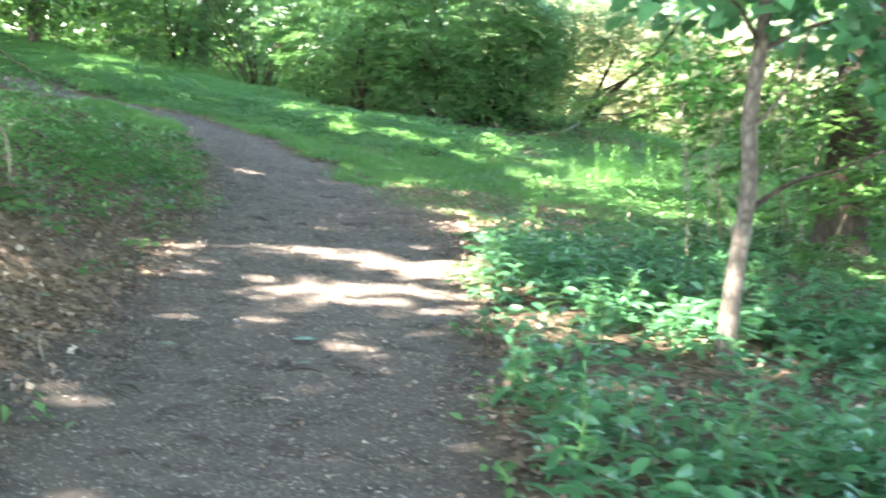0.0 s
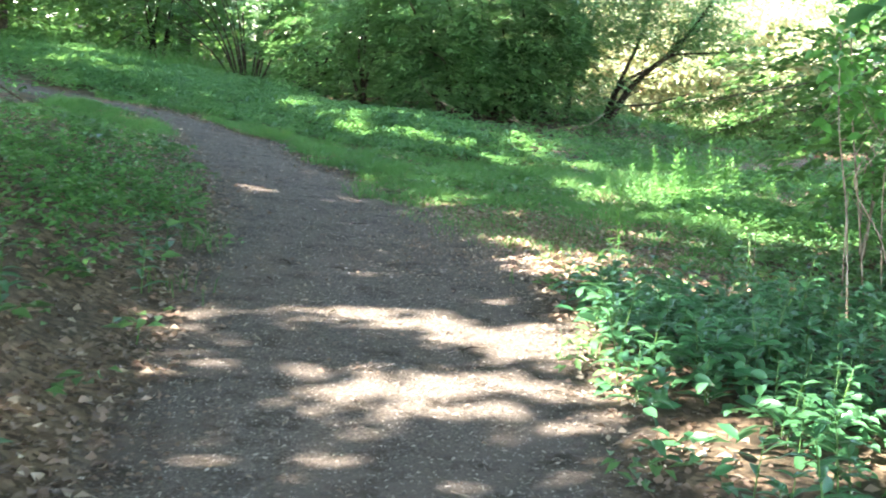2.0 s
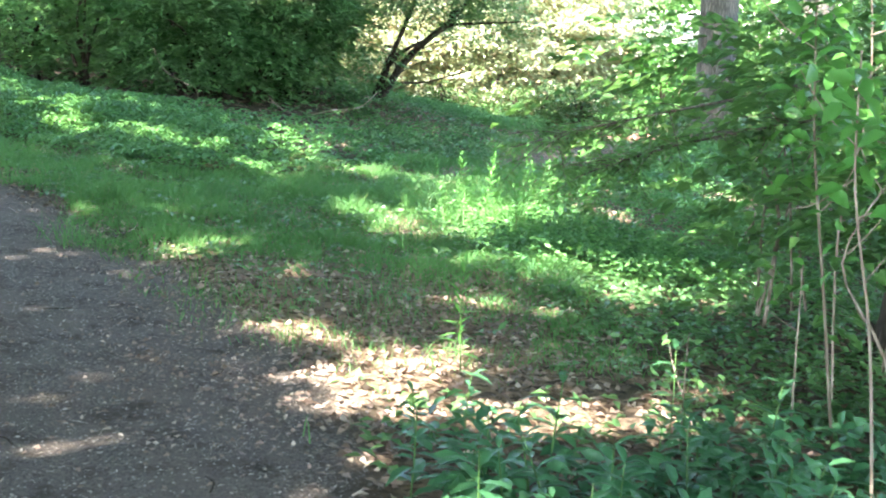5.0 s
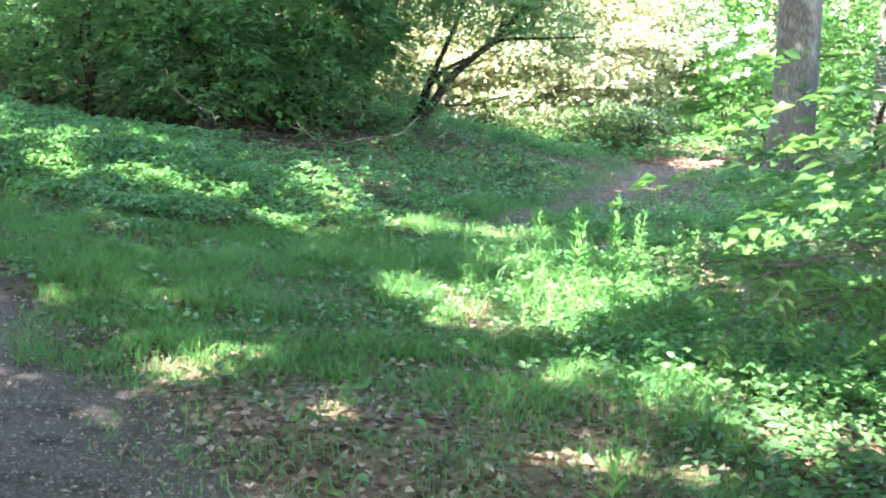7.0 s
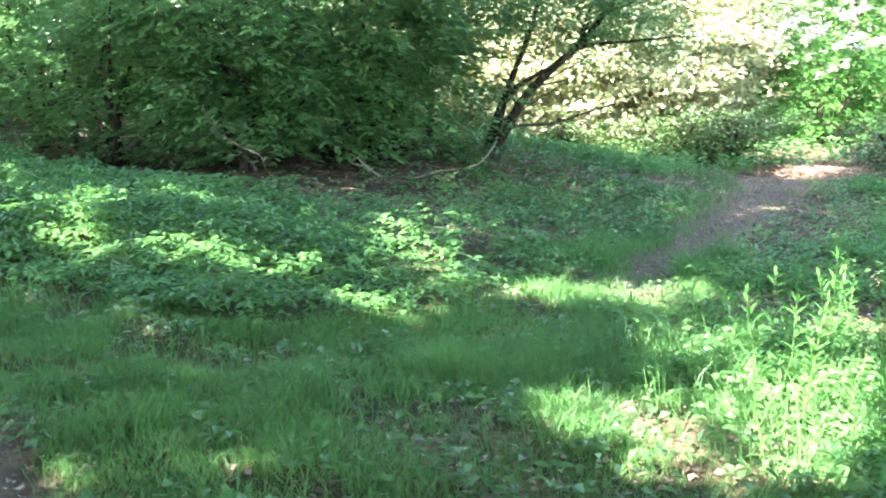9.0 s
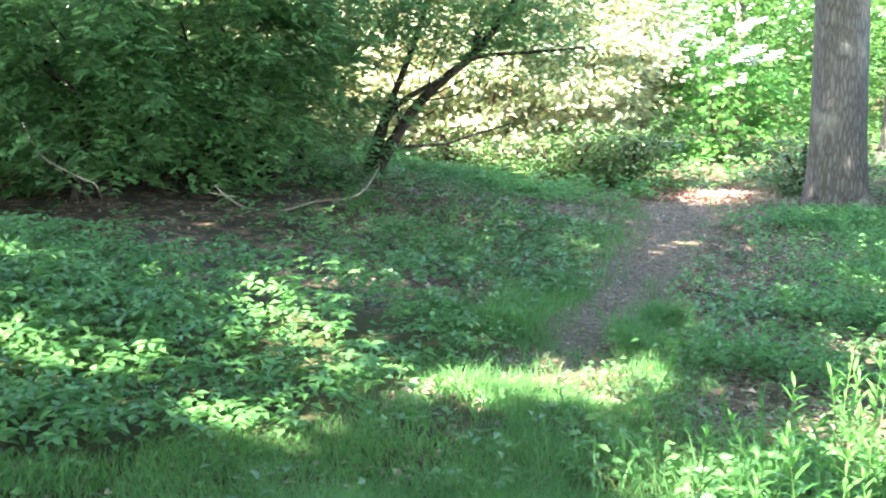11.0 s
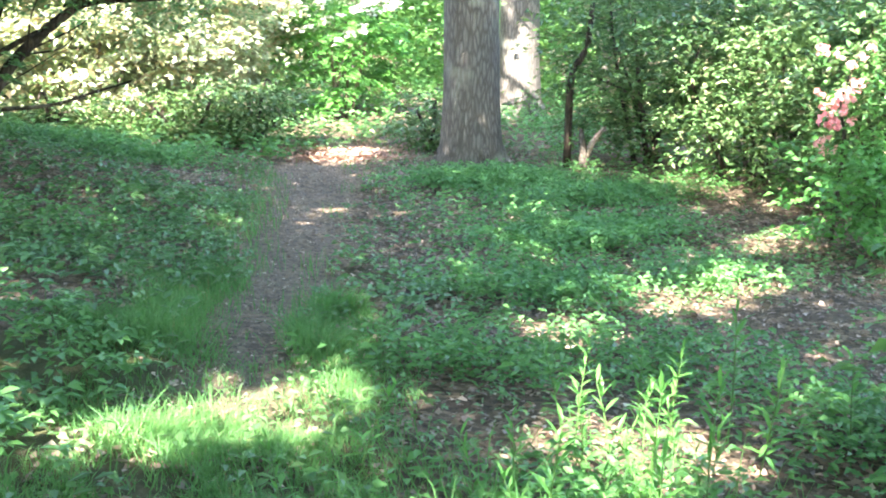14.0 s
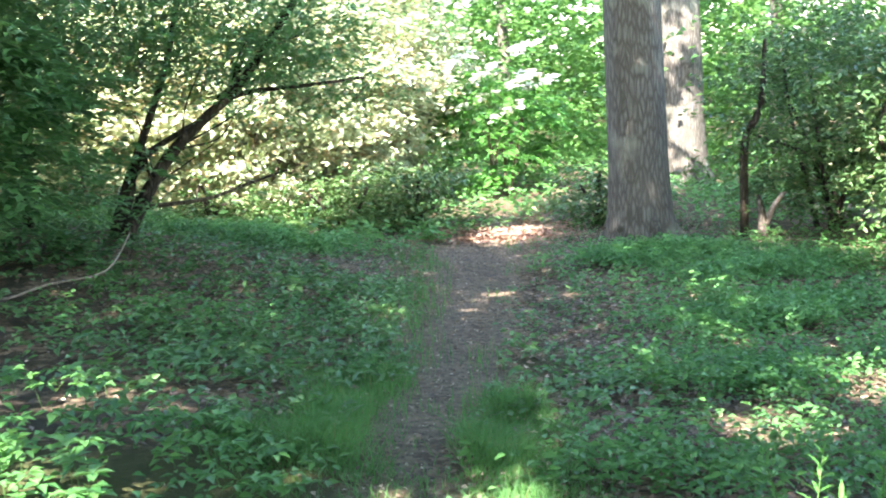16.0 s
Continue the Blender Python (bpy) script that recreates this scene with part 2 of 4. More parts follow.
RHODO_LEAF = leafy("evergreen_leaf", (0.04, 0.10, 0.034), (0.16, 0.255, 0.095), 0.3, 0.26, (0.33, 0.31, 0.17), 0.06)
WOOD_LEAF = leafy("woodland_leaf", (0.035, 0.11, 0.03), (0.15, 0.30, 0.085), 0.45, 0.45)
CROWN_LEAF = leafy("crown_leaf", (0.03, 0.09, 0.02), (0.09, 0.20, 0.04), 0.3, 0.45)
DEAD_LEAF = leafy("fallen_leaf", (0.085, 0.055, 0.038), (0.37, 0.262, 0.198), 0.12, 0.55, (0.46, 0.36, 0.27), 0.12)
RUST_LEAF = leafy("rust_leaf", (0.20, 0.10, 0.065), (0.46, 0.29, 0.21), 0.15, 0.6)
CHIP = leafy("path_chip", (0.04, 0.034, 0.029), (0.24, 0.195, 0.165), 0.05, 0.7, (0.50, 0.43, 0.36), 0.10)
PETAL = leafy("pink_petal", (0.78, 0.22, 0.25), (0.92, 0.52, 0.52), 0.35, 0.5)
BLOSSOM = leafy("white_petal", (0.62, 0.62, 0.58), (0.8, 0.8, 0.76), 0.3, 0.5)
BARK = barky("grey_bark", (0.085, 0.072, 0.06), (0.27, 0.24, 0.205), 24, 0.22)
DARK_BARK = barky("dark_bark", (0.03, 0.023, 0.017), (0.12, 0.09, 0.065), 20)
SMOOTH_BARK = barky("smooth_bark", (0.14, 0.105, 0.075), (0.36, 0.30, 0.235), 18, 0.4, 0.008)
YOUNG_BARK = barky("young_bark", (0.07, 0.055, 0.045), (0.25, 0.21, 0.17), 26, 0.5, 0.006)
DEAD_WOOD = barky("bleached_wood", (0.22, 0.165, 0.125), (0.46, 0.38, 0.31), 25, 0.3, 0.005)
GREEN_STEM = leafy("green_stem", (0.05, 0.12, 0.03), (0.12, 0.22, 0.06), 0.1, 0.5)


# ---- building helpers ----
def sheet(name, verts, tris, mat):
    verts, tris = np.asarray(verts, np.float32), np.asarray(tris, np.int32)
    me = bpy.data.meshes.new(name)
    me.vertices.add(len(verts))
    me.vertices.foreach_set("co", verts.ravel())
    me.loops.add(tris.size)
    me.loops.foreach_set("vertex_index", tris.ravel())
    me.polygons.add(len(tris))
    me.polygons.foreach_set("loop_start", np.arange(len(tris), dtype=np.int32) * 3)
    me.update(calc_edges=True)
    me.materials.append(mat)
    return me


def unit(v):
    return v / np.maximum(np.linalg.norm(v, axis=-1, keepdims=True), 1e-9)


def spread(rng, n, flat=0.5, lift=0.0):
    """Leaf directions all round; flat: how level they lie, 0 to 1."""
    a = rng.uniform(0, 2 * np.pi, n)
    up = (rng.normal(0, 1, n) * (1 - flat)) + lift
    return unit(np.stack([np.cos(a), np.sin(a), up], 1))


def leaves(at, way, length, width, rng, tilt=0.35, fold=0.22, fine=False, droop=0.15):
    """Leaf blades: folded diamonds, or rounder bowed blades where they are seen close."""
    at, way = np.asarray(at, float), unit(np.asarray(way, float))
    n = len(at)
    length, width = np.broadcast_to(length, n)[:, None], np.broadcast_to(width, n)[:, None]
    up = np.array([0, 0, 1.0]) + rng.normal(0, tilt, (n, 3))
    side = unit(np.cross(way, up))
    nrm = np.cross(side, way)
    if not fine:
        mid = at + way * length * 0.45
        tip = at + way * length - nrm * length * droop
        v = np.stack([at, mid + side * width / 2 + nrm * width * fold, tip, mid - side * width / 2 + nrm * width * fold], 1)
        t = np.array([[0, 1, 2], [0, 2, 3]])
    else:
        rows = [at]
        for s, w in ((0.28, 0.42), (0.62, 0.46)):
            mid = at + way * length * s - nrm * length * droop * s * s * 1.6
            rows += [mid + side * width * w + nrm * width * fold, mid, mid - side * width * w + nrm * width * fold]
        rows.append(at + way * length * 0.97 - nrm * length * droop * 1.7)
        v = np.stack(rows, 1)
        t = np.array([[0, 2, 1], [0, 3, 2], [1, 2, 5], [1, 5, 4], [2, 3, 6], [2, 6, 5], [4, 5, 7], [5, 6, 7]])
    k = v.shape[1]
    tris = (np.arange(n)[:, None, None] * k + t[None]).reshape(-1, 3)
    return v.reshape(-1, 3), tris


def blades(at, high, rng, width=0.006, bend=0.5):
    n = len(at)
    a, b = rng.uniform(0, 2 * np.pi, n), rng.uniform(0, 2 * np.pi, n)
    side = np.stack([np.cos(a), np.sin(a), a * 0], 1) * width / 2
    lean = np.stack([np.cos(b), np.sin(b), b * 0], 1) * (high * rng.uniform(0.1, bend, n))[:, None]
    up = np.array([0, 0, 1.0]) * np.asarray(high)[:, None]
    mid = at + lean * 0.35 + up * 0.6
    v = np.stack([at - side, at + side, mid - side * 0.8, mid + side * 0.8, at + lean + up * 0.95], 1)
    t = np.array([[0, 1, 3], [0, 3, 2], [2, 3, 4]])
    return v.reshape(-1, 3), (np.arange(n)[:, None, None] * 5 + t[None]).reshape(-1, 3)


def joined(*pieces):
    verts, tris, base = [], [], 0
    for v, t in pieces:
        verts.append(v), tris.append(t + base)
        base += len(v)
    return np.concatenate(verts), np.concatenate(tris)


def limb(points, radii, sides=7, ripple=0.0, seed=0):
    """A tapered round limb along smooth points."""
    pts = np.asarray(points, float)
    s = np.linspace(0, len(pts) - 1, (len(pts) - 1) * 4 + 1)
    i = np.clip(np.floor(s).astype(int), 0, len(pts) - 2)
    f = (s - i)[:, None]
    p0, p1, p2, p3 = pts[np.maximum(i - 1, 0)], pts[i], pts[i + 1], pts[np.minimum(i + 2, len(pts) - 1)]
    line = 0.5 * (2 * p1 + (p2 - p0) * f + (2 * p0 - 5 * p1 + 4 * p2 - p3) * f ** 2 + (3 * p1 - p0 - 3 * p2 + p3) * f ** 3)
    rad = np.interp(s, np.arange(len(pts)), radii)
    way = unit(np.gradient(line, axis=0))
    ref = np.where(np.abs(way[:, 2:3]) > 0.9, np.array([[1.0, 0, 0]]), np.array([[0, 0, 1.0]]))
    u = unit(np.cross(way, ref))
    w = np.cross(way, u)
    a = np.arange(sides) * 2 * np.pi / sides
    rr = rad[:, None] * (1 + ripple * np.sin(a * 3 + seed)[None] + ripple * np.sin(a * 5 + seed * 2 + s[:, None] * 0.7))
    ring = line[:, None] + rr[..., None] * (np.cos(a)[None, :, None] * u[:, None] + np.sin(a)[None, :, None] * w[:, None])
    m = len(line)
    v = np.concatenate([ring.reshape(-1, 3), line[-1:] + way[-1:] * rad[-1], line[:1]])
    j, k = np.meshgrid(np.arange(m - 1), np.arange(sides), indexing="ij")
    k2 = (k + 1) % sides
    q = [j * sides + k, j * sides + k2, (j + 1) * sides + k2, (j + 1) * sides + k]
    t = np.concatenate([np.stack([q[0], q[1], q[2]], -1).reshape(-1, 3), np.stack([q[0], q[2], q[3]], -1).reshape(-1, 3)])
    ks = np.arange(sides)
    top = np.stack([(m - 1) * sides + ks, (m - 1) * sides + (ks + 1) % sides, np.full(sides, m * sides)], 1)
    foot = np.stack([(ks + 1) % sides, ks, np.full(sides, m * sides + 1)], 1)
    return v, np.concatenate([t, top, foot])


def thing(name, place, label, category, group="", kind=""):
    ob = new(name)
    ob.location = place
    return tagged(ob, label, category, group, kind)


def part(name, geometry, mat, parent, label="", smooth=True):
    """One mesh under a thing; its points are given in the world."""
    v, t = geometry
    me = sheet(name, np.asarray(v) - np.array(parent.location), t, mat)
    if smooth:
        me.polygons.foreach_set("use_smooth", np.ones(len(me.polygons), bool))
    ob = new(name, me)
    ob.parent = parent
    return tagged(ob, label)


def stuff(name, geometry, mat, label, category):
    me = sheet(name, *geometry, mat)
    return tagged(new(name, me), label, category, kind="stuff")


def scatter(n, x0, x1, y0, y1, weight, rng):
    """Places on the ground, kept by chance by the weight there."""
    x, y = rng.uniform(x0, x1, n), rng.uniform(y0, y1, n)
    keep = rng.uniform(0, 1, n) < weight(x, y)
    x, y = x[keep], y[keep]
    return np.stack([x, y, height(x, y)], 1)


# ---- ground and paths ----
def axis_steps(fine0, fine1, fine, far):
    inner = np.arange(fine0, fine1 + fine / 2, fine)
    grow = np.cumsum(np.geomspace(fine * 2, far / 5, 26))
    grow = grow * far / grow[-1]
    return np.concatenate([fine0 - grow[::-1], inner, fine1 + grow])


def build_ground():
    xs, ys = axis_steps(-4.5, 12.5, 0.1, 400), axis_steps(1.5, 28.0, 0.1, 400)
    gx, gy = np.meshgrid(xs, ys)
    path, bare, grass, mead, bed, low = zones(gx, gy)
    z = height(gx, gy)
    v = np.stack([gx, gy, z], -1).reshape(-1, 3)
    nx, ny = len(xs), len(ys)
    j, i = np.meshgrid(np.arange(ny - 1), np.arange(nx - 1), indexing="ij")
    a = (j * nx + i).ravel()
    litter = np.clip(bare + 0.32 * low + 0.25 * bed, 0, 1)
    path = path * np.where(from_path(gx, gy, SIDE) < 0.4, 0.35, 1.0)
    litter = np.clip(litter + (from_path(gx, gy, SIDE) < 0.1) * 0.9, 0, 1)
    colour = np.stack([path.ravel(), litter.ravel(), (grass * 0.6 + mead * 0.8).ravel().clip(0, 1), np.ones(v.shape[0])], 1)
    cx, cy = (gx[:-1, :-1] + 0.05).ravel(), (gy[:-1, :-1] + 0.05).ravel()
    on1, on2 = from_path(cx, cy, MAIN) < 0, from_path(cx, cy, SIDE) < 0
    for name, keep, label in (("ground", ~(on1 | on2), "woodland soil under leaf litter and herbs"),
                              ("path_main", on1, "trodden gravel and bark footpath with dry chips"),
                              ("path_side", on2 & ~on1, "narrow trodden earth footpath with dry leaves")):
        q = a[keep]
        used, back = np.unique(np.concatenate([q, q + 1, q + nx + 1, q + nx]), return_inverse=True)
        f = back.reshape(4, -1)
        tris = np.concatenate([np.stack([f[0], f[1], f[2]], 1), np.stack([f[0], f[2], f[3]], 1)])
        me = sheet(name, v[used], tris, FLOOR)
        att = me.color_attributes.new("cover", "FLOAT_COLOR", "POINT")
        att.data.foreach_set("color", colour[used].astype(np.float32).ravel())
        me.polygons.foreach_set("use_smooth", np.ones(len(me.polygons), bool))
        tagged(new(name, me), label, "path" if "path" in name else "ground", kind="structure")


build_ground()


# ---- trees ----
GAPS = [(-0.4, 7.1, 0.85, 0.34), (0.5, 6.85, 0.75, 0.42), (0.35, 5.85, 0.8, 0.42), (0.7, 5.35, 0.5, 0.34), (-0.85, 6.0, 0.34, 0.2), (0.46, 7.7, 0.35, 0.2), (-0.95, 3.3, 0.4, 0.2), (-1.6, 4.85, 0.4, 0.26), (-1.4, 4.4, 0.5, 0.3), (-1.35, 3.85, 0.36, 0.2), (-0.5, 4.93, 0.34, 0.2), (-0.1, 4.83, 0.32, 0.19), (-1.15, 11.5, 0.3, 0.2), (1.7, 5.15, 0.9, 0.6),
        (1.1, 8.8, 0.5, 0.55), (2.1, 8.6, 0.6, 0.24), (2.15, 12.7, 0.75, 0.42), (1.95, 13.2, 0.25, 0.3), (2.3, 11.7, 0.4, 0.4), (2.6, 15.8, 0.95, 0.44), (3.3, 16.1, 0.5, 0.5), (3.2, 13.7, 0.8, 0.9), (0.72, 11.7, 0.42, 0.2), (1.9, 16.5, 0.4, 0.25), (2.3, 18.4, 0.6, 0.25),
        (7.5, 17.2, 0.9, 0.4), (8.95, 24.2, 0.8, 0.5), (8.2, 20.0, 0.6, 0.3), (9.5, 18.2, 0.55, 0.32), (4.3, 14.9, 0.7, 0.42), (5.6, 16.6, 0.5, 0.3), (3.4, 11.3, 1.1, 0.8), (2.7, 7.3, 0.6, 0.25), (0.67, 10.5, 0.45, 0.14), (1.75, 9.55, 0.4, 0.15), (2.0, 10.6, 0.45, 0.25), (1.3, 15.3, 0.5, 0.25), (0.8, 9.8, 0.4, 0.2), (1.25, 7.3, 0.35, 0.4)]


def open_sky(x, y):
    """How far the crowns let the sun reach a place on the ground, 0 to 1."""
    w = 0.33 * step(3.2, 4.2, y) * step(8.2, 7.4, y) * step(-2.2, -1.6, x) * step(1.2, 0.9, x)
    w = w + (0.13 - 0.06 * step(11.8, 12.4, y) * step(15.4, 14.8, y)) * step(8, 9.5, y) * step(-4, -1, x) * step(18.5, 17, y) * np.ones(np.shape(x))
    for cx, cy, rx, ry in GAPS:
        w = np.maximum(w, (0.75 + 0.13 * np.maximum(step(0.95, 1.2, x), step(-0.9, -1.2, x)) + 0.06 * step(10.4, 11, y) + 0.24 * grain(x * 0.6, y, 0.4, 33, 2)) * np.exp(-(((x - cx) / rx) ** 4 + ((y - cy) / ry) ** 4) * 0.7))
    w = np.maximum(w, (0.47 - 0.06 * step(0.8, -2, x)) * step(-0.1, 0.5, y - meadow_low(x) - 0.3) * step(0.2, -0.5, y - meadow_high(x)) * step(3.2, 2.6, x))
    w = np.maximum(w, 0.6 * step(22.2, 23.4, y) * step(6, 5, x) * step(-3, -1, x))
    w = np.maximum(w, (1.2 - 0.4 * step(11, 12.5, x)) * step(24.8, 25.9, y - 0.15 * (x - 7)) * step(2.2, 3.2, x))
    w = np.maximum(w, 0.74 * step(9.8, 11.0, x) * step(15, 17, y) * step(23, 21.5, y))
    w = np.maximum(w, 0.15 * step(3.5, 5, x) * step(12.5, 14, y) * step(23, 21.5, y))
    w = np.maximum(w, 0.5 * step(3.6, 4.3, x) * step(7.5, 6.3, x) * step(7.0, 8.2, y) * step(12.8, 11.8, y))
    w = w * (1 - 0.9 * np.exp(-((x - 10.9) / 1.5) ** 4 - ((y - 23.3) / 0.9) ** 4))
    return w


CANOPY = [(-9.5, 1.0), (-12.0, 11.0), (-6.5, -6.5), (2.0, -7.0), (9.5, 22.6), (4.4, 9.8), (-8.4, 19.8), (13.9, 26.9)]


def crowns(rng):
    """Leaf clumps of the crowns overhead, each with the tree that stands nearest."""
    n = 79000
    gx, gy = rng.uniform(-10, 17, n), rng.uniform(-5.5, 33, n)
    gy = np.where((gy < 1) & (rng.uniform(0, 1, n) < 0.35), rng.uniform(1, 33, n), gy)
    h = rng.uniform(6.5, 10.5, n)
    z0 = height(gx, gy)
    streak = np.clip((0.5 * grain(gx * 0.42, gy, 0.40, 31, 2) + 0.5 * grain(gx * 0.55, gy, 0.14, 36, 2) - 0.5) * 2.6 + 0.5, 0, 1)
    keep = (open_sky(gx, gy) < 0.1 + streak) & (rng.uniform(0, 1, n) < 0.97 - 0.12 * step(3.5, 5, gx) * step(12, 14, gy))
    gx, gy, h, z0 = gx[keep], gy[keep], h[keep], z0[keep]
    s = h / SUN_FROM.z
    at = np.stack([gx + SUN_FROM.x * s, gy + SUN_FROM.y * s, z0 + h], 1)
    trees = np.array(CANOPY)
    owner = np.argmin(np.hypot(at[:, None, 0] - trees[None, :, 0], at[:, None, 1] - trees[None, :, 1]), 1)
    return at, owner


CLUMPS, OWNER = crowns(np.random.default_rng(21))


def crown_part(ob, k, rng):
    mine = CLUMPS[OWNER == k]
    if not len(mine):
        return
    at = np.repeat(mine, 5, 0) + rng.normal(0, 0.075, (len(mine) * 5, 3))
    part("crown", leaves(at, spread(rng, len(at), 0.6), 0.20, 0.16, rng, 0.4), CROWN_LEAF, ob, "dense green leaves of the tree crown", False)
    foot = np.array(ob.location)
    for j, c in enumerate(mine[rng.integers(0, len(mine), 3)]):
        start = np.array([foot[0], foot[1], foot[2] + 5.2 + 0.4 * j])
        c = c if k in (1, 4, 6, 7) else start + (c - start) * 0.25
        mid = (start + c) / 2 + np.array([0, 0, 0.7])
        part("branch", limb([start, mid, c], [0.06, 0.035, 0.01], 6), DARK_BARK, ob)


def tall_tree(k, radius, bark, label, lean=(0.0, 0.0), seed=0):
    x, y = CANOPY[k]
    z = float(height(x, y))
    rng = np.random.default_rng(50 + k)
    ob = thing("tree", (x, y, z - 0.05), label, "tree")
    pts = [(x + lean[0] * h, y + lean[1] * h, z - 0.1 + h) for h in (0, 0.35, 1.0, 2.5, 4.5, 7.5)]
    part("trunk", limb(pts, [radius * 1.5, radius * 1.16, radius, radius * 0.94, radius * 0.86, radius * 0.55], 28, 0.035, seed), bark, ob)
    for a in range(6):
        ang = a * 1.05 + seed
        c, s = math.cos(ang), math.sin(ang)
        part("root", limb([(x + c * radius * 0.85, y + s * radius * 0.85, z + radius * 1.3), (x + c * radius * 1.15, y + s * radius * 1.15, z + radius * 0.45),
                           (x + c * radius * 1.6, y + s * radius * 1.6, z - 0.08)], [radius * 0.16, radius * 0.26, radius * 0.12], 8), bark, ob)
    crown_part(ob, k, rng)
    return ob


tall_tree(4, 0.325, BARK, "tall grey furrowed trunk beside the side path", (-0.012, 0.0), 1.3)
tall_tree(7, 0.33, BARK, "sunlit pale grey trunk standing behind another", (-0.008, 0.0), 2.1)
tall_tree(5, 0.21, DARK_BARK, "dark brown trunk standing among low green cover", (0.06, 0.0), 0.4)
for k in (0, 1, 2, 3, 6):
    tall_tree(k, 0.25, DARK_BARK, "shady broadleaf tree with a spreading crown", (0, 0), k)


def young_tree():
    """The slender leaning tree in the leafy bed."""
    rng = np.random.default_rng(5)
    base = Vector((2.08, 4.81, float(height(2.08, 4.81))))
    ob = thing("young_tree", base, "slender young tree with mottled grey-brown bark and green leaves", "tree")
    part("trunk", limb([(2.08, 4.81, -0.36), (2.13, 4.87, 0.1), (2.19, 4.92, 0.58), (2.18, 4.94, 0.95), (2.22, 4.93, 1.4), (2.2, 4.9, 1.9), (2.3, 4.9, 3.0)],
                       [0.058, 0.048, 0.044, 0.041, 0.036, 0.03, 0.012], 12, 0.03), YOUNG_BARK, ob)
    arms = [[(2.18, 4.94, 0.86), (2.26, 4.92, 0.95), (2.36, 4.89, 1.12), (2.44, 4.86, 1.4)], [(2.18, 4.92, 0.45), (2.39, 4.87, 0.61), (2.6, 4.8, 0.69), (2.85, 4.72, 0.82)],
            [(2.2, 4.93, 1.3), (2.05, 4.85, 1.48), (1.85, 4.8, 1.62)], [(2.2, 4.93, 1.25), (2.5, 4.9, 1.4), (2.9, 4.8, 1.45)], [(2.2, 4.9, 1.6), (1.9, 4.95, 1.75), (1.5, 5.0, 1.72)]]
    for a in arms:
        part("branch", limb(a, np.linspace(0.017, 0.006, len(a)), 6), DARK_BARK if a is arms[1] else YOUNG_BARK, ob)
    n = 1500
    cx, cy, cz = rng.uniform(1.5, 3.5, n), rng.normal(4.85, 0.3, n), rng.uniform(0.7, 2.4, n)
    keep = (cz > 1.36 - 0.75 * np.clip(cx - 2.42, 0, 0.8)) & (grain(cx, cz, 0.3, 5) > 0.42)
    at = np.stack([cx, cy, cz], 1)[keep]
    part("crown", leaves(at, spread(rng, len(at), 0.7, -0.25), rng.uniform(0.10, 0.17, len(at)), 0.10, rng, 0.45, 0.15, True), BED_LEAF, ob, "broad green leaves with the sun through them")


young_tree()


def thin_sapling(points, radius, seed, leaf_from=0.5, count=34, size=0.075):
    rng = np.random.default_rng(seed)
    p = np.array(points, float)
    p[0, 2] = float(height(p[0, 0], p[0, 1])) - 0.02
    ob = thing("sapling", tuple(p[0]), "thin pale sapling with few bright leaves", "sapling", "thin saplings in the bed")
    radius = radius * 0.62
    part("stem", limb(p, np.linspace(radius, radius * 0.45, len(p)), 7), SMOOTH_BARK if seed % 2 else DEAD_WOOD, ob)
    for k in range(4 if len(p) > 3 else 1):
        f = rng.uniform(0.4, 0.95) * (len(p) - 1)
        i = min(int(f), len(p) - 2)
        c = p[i] + (p[i + 1] - p[i]) * (f - i)
        d = spread(rng, 1, 0.5, 0.5)[0]
        part("twig", limb([c, c + d * 0.16, c + d * 0.3 + np.array([0, 0, 0.05])], [radius * 0.5, radius * 0.35, radius * 0.2], 5), DEAD_WOOD, ob)
    if count:
        f = rng.uniform(leaf_from, 1, count) * (len(p) - 1)
        i = np.minimum(f.astype(int), len(p) - 2)
        at = p[i] + (p[i + 1] - p[i]) * (f - i)[:, None] + rng.normal(0, 0.10, (count, 3))
        part("foliage", leaves(at, spread(rng, count, 0.7, -0.1), size, size * 0.55, rng, 0.5, 0.2, True), STALK_LEAF, ob)
    return ob


thin_sapling([(2.97, 8.37, 0), (2.92, 8.45, 0.3), (2.86, 8.5, 0.85), (2.84, 8.52, 1.15), (2.8, 8.5, 1.6)], 0.013, 1, 0.5, 110, 0.09)
thin_sapling([(2.91, 8.61, 0), (2.9, 8.6, 0.1), (2.9, 8.6, 0.42)], 0.010, 2, 0.7, 10)
thin_sapling([(2.2, 8.24, 0), (2.2, 8.24, 0.0), (2.21, 8.25, 0.22)], 0.009, 3, 0.9, 5, 0.045)
thin_sapling([(2.98, 7.85, 0), (2.85, 7.9, 0.2), (2.7, 8.0, 0.55), (2.9, 8.0, 0.9)], 0.012, 4, 0.6, 14)
thin_sapling([(2.82, 7.45, 0), (2.9, 7.5, 0.05), (3.1, 7.6, 0.5), (3.25, 7.6, 1.0), (3.2, 7.6, 1.5)], 0.013, 5, 0.5, 30)
thin_sapling([(2.45, 7.3, 0), (2.44, 7.4, 0.4), (2.4, 7.5, 0.9), (2.38, 7.5, 1.35)], 0.011, 6, 0.7, 60, 0.10)
spreading = thin_sapling([(3.3, 8.9, 0), (3.25, 8.9, 0.5), (3.35, 8.9, 1.1), (3.3, 8.9, 1.7)], 0.012, 8, 0.4, 70)


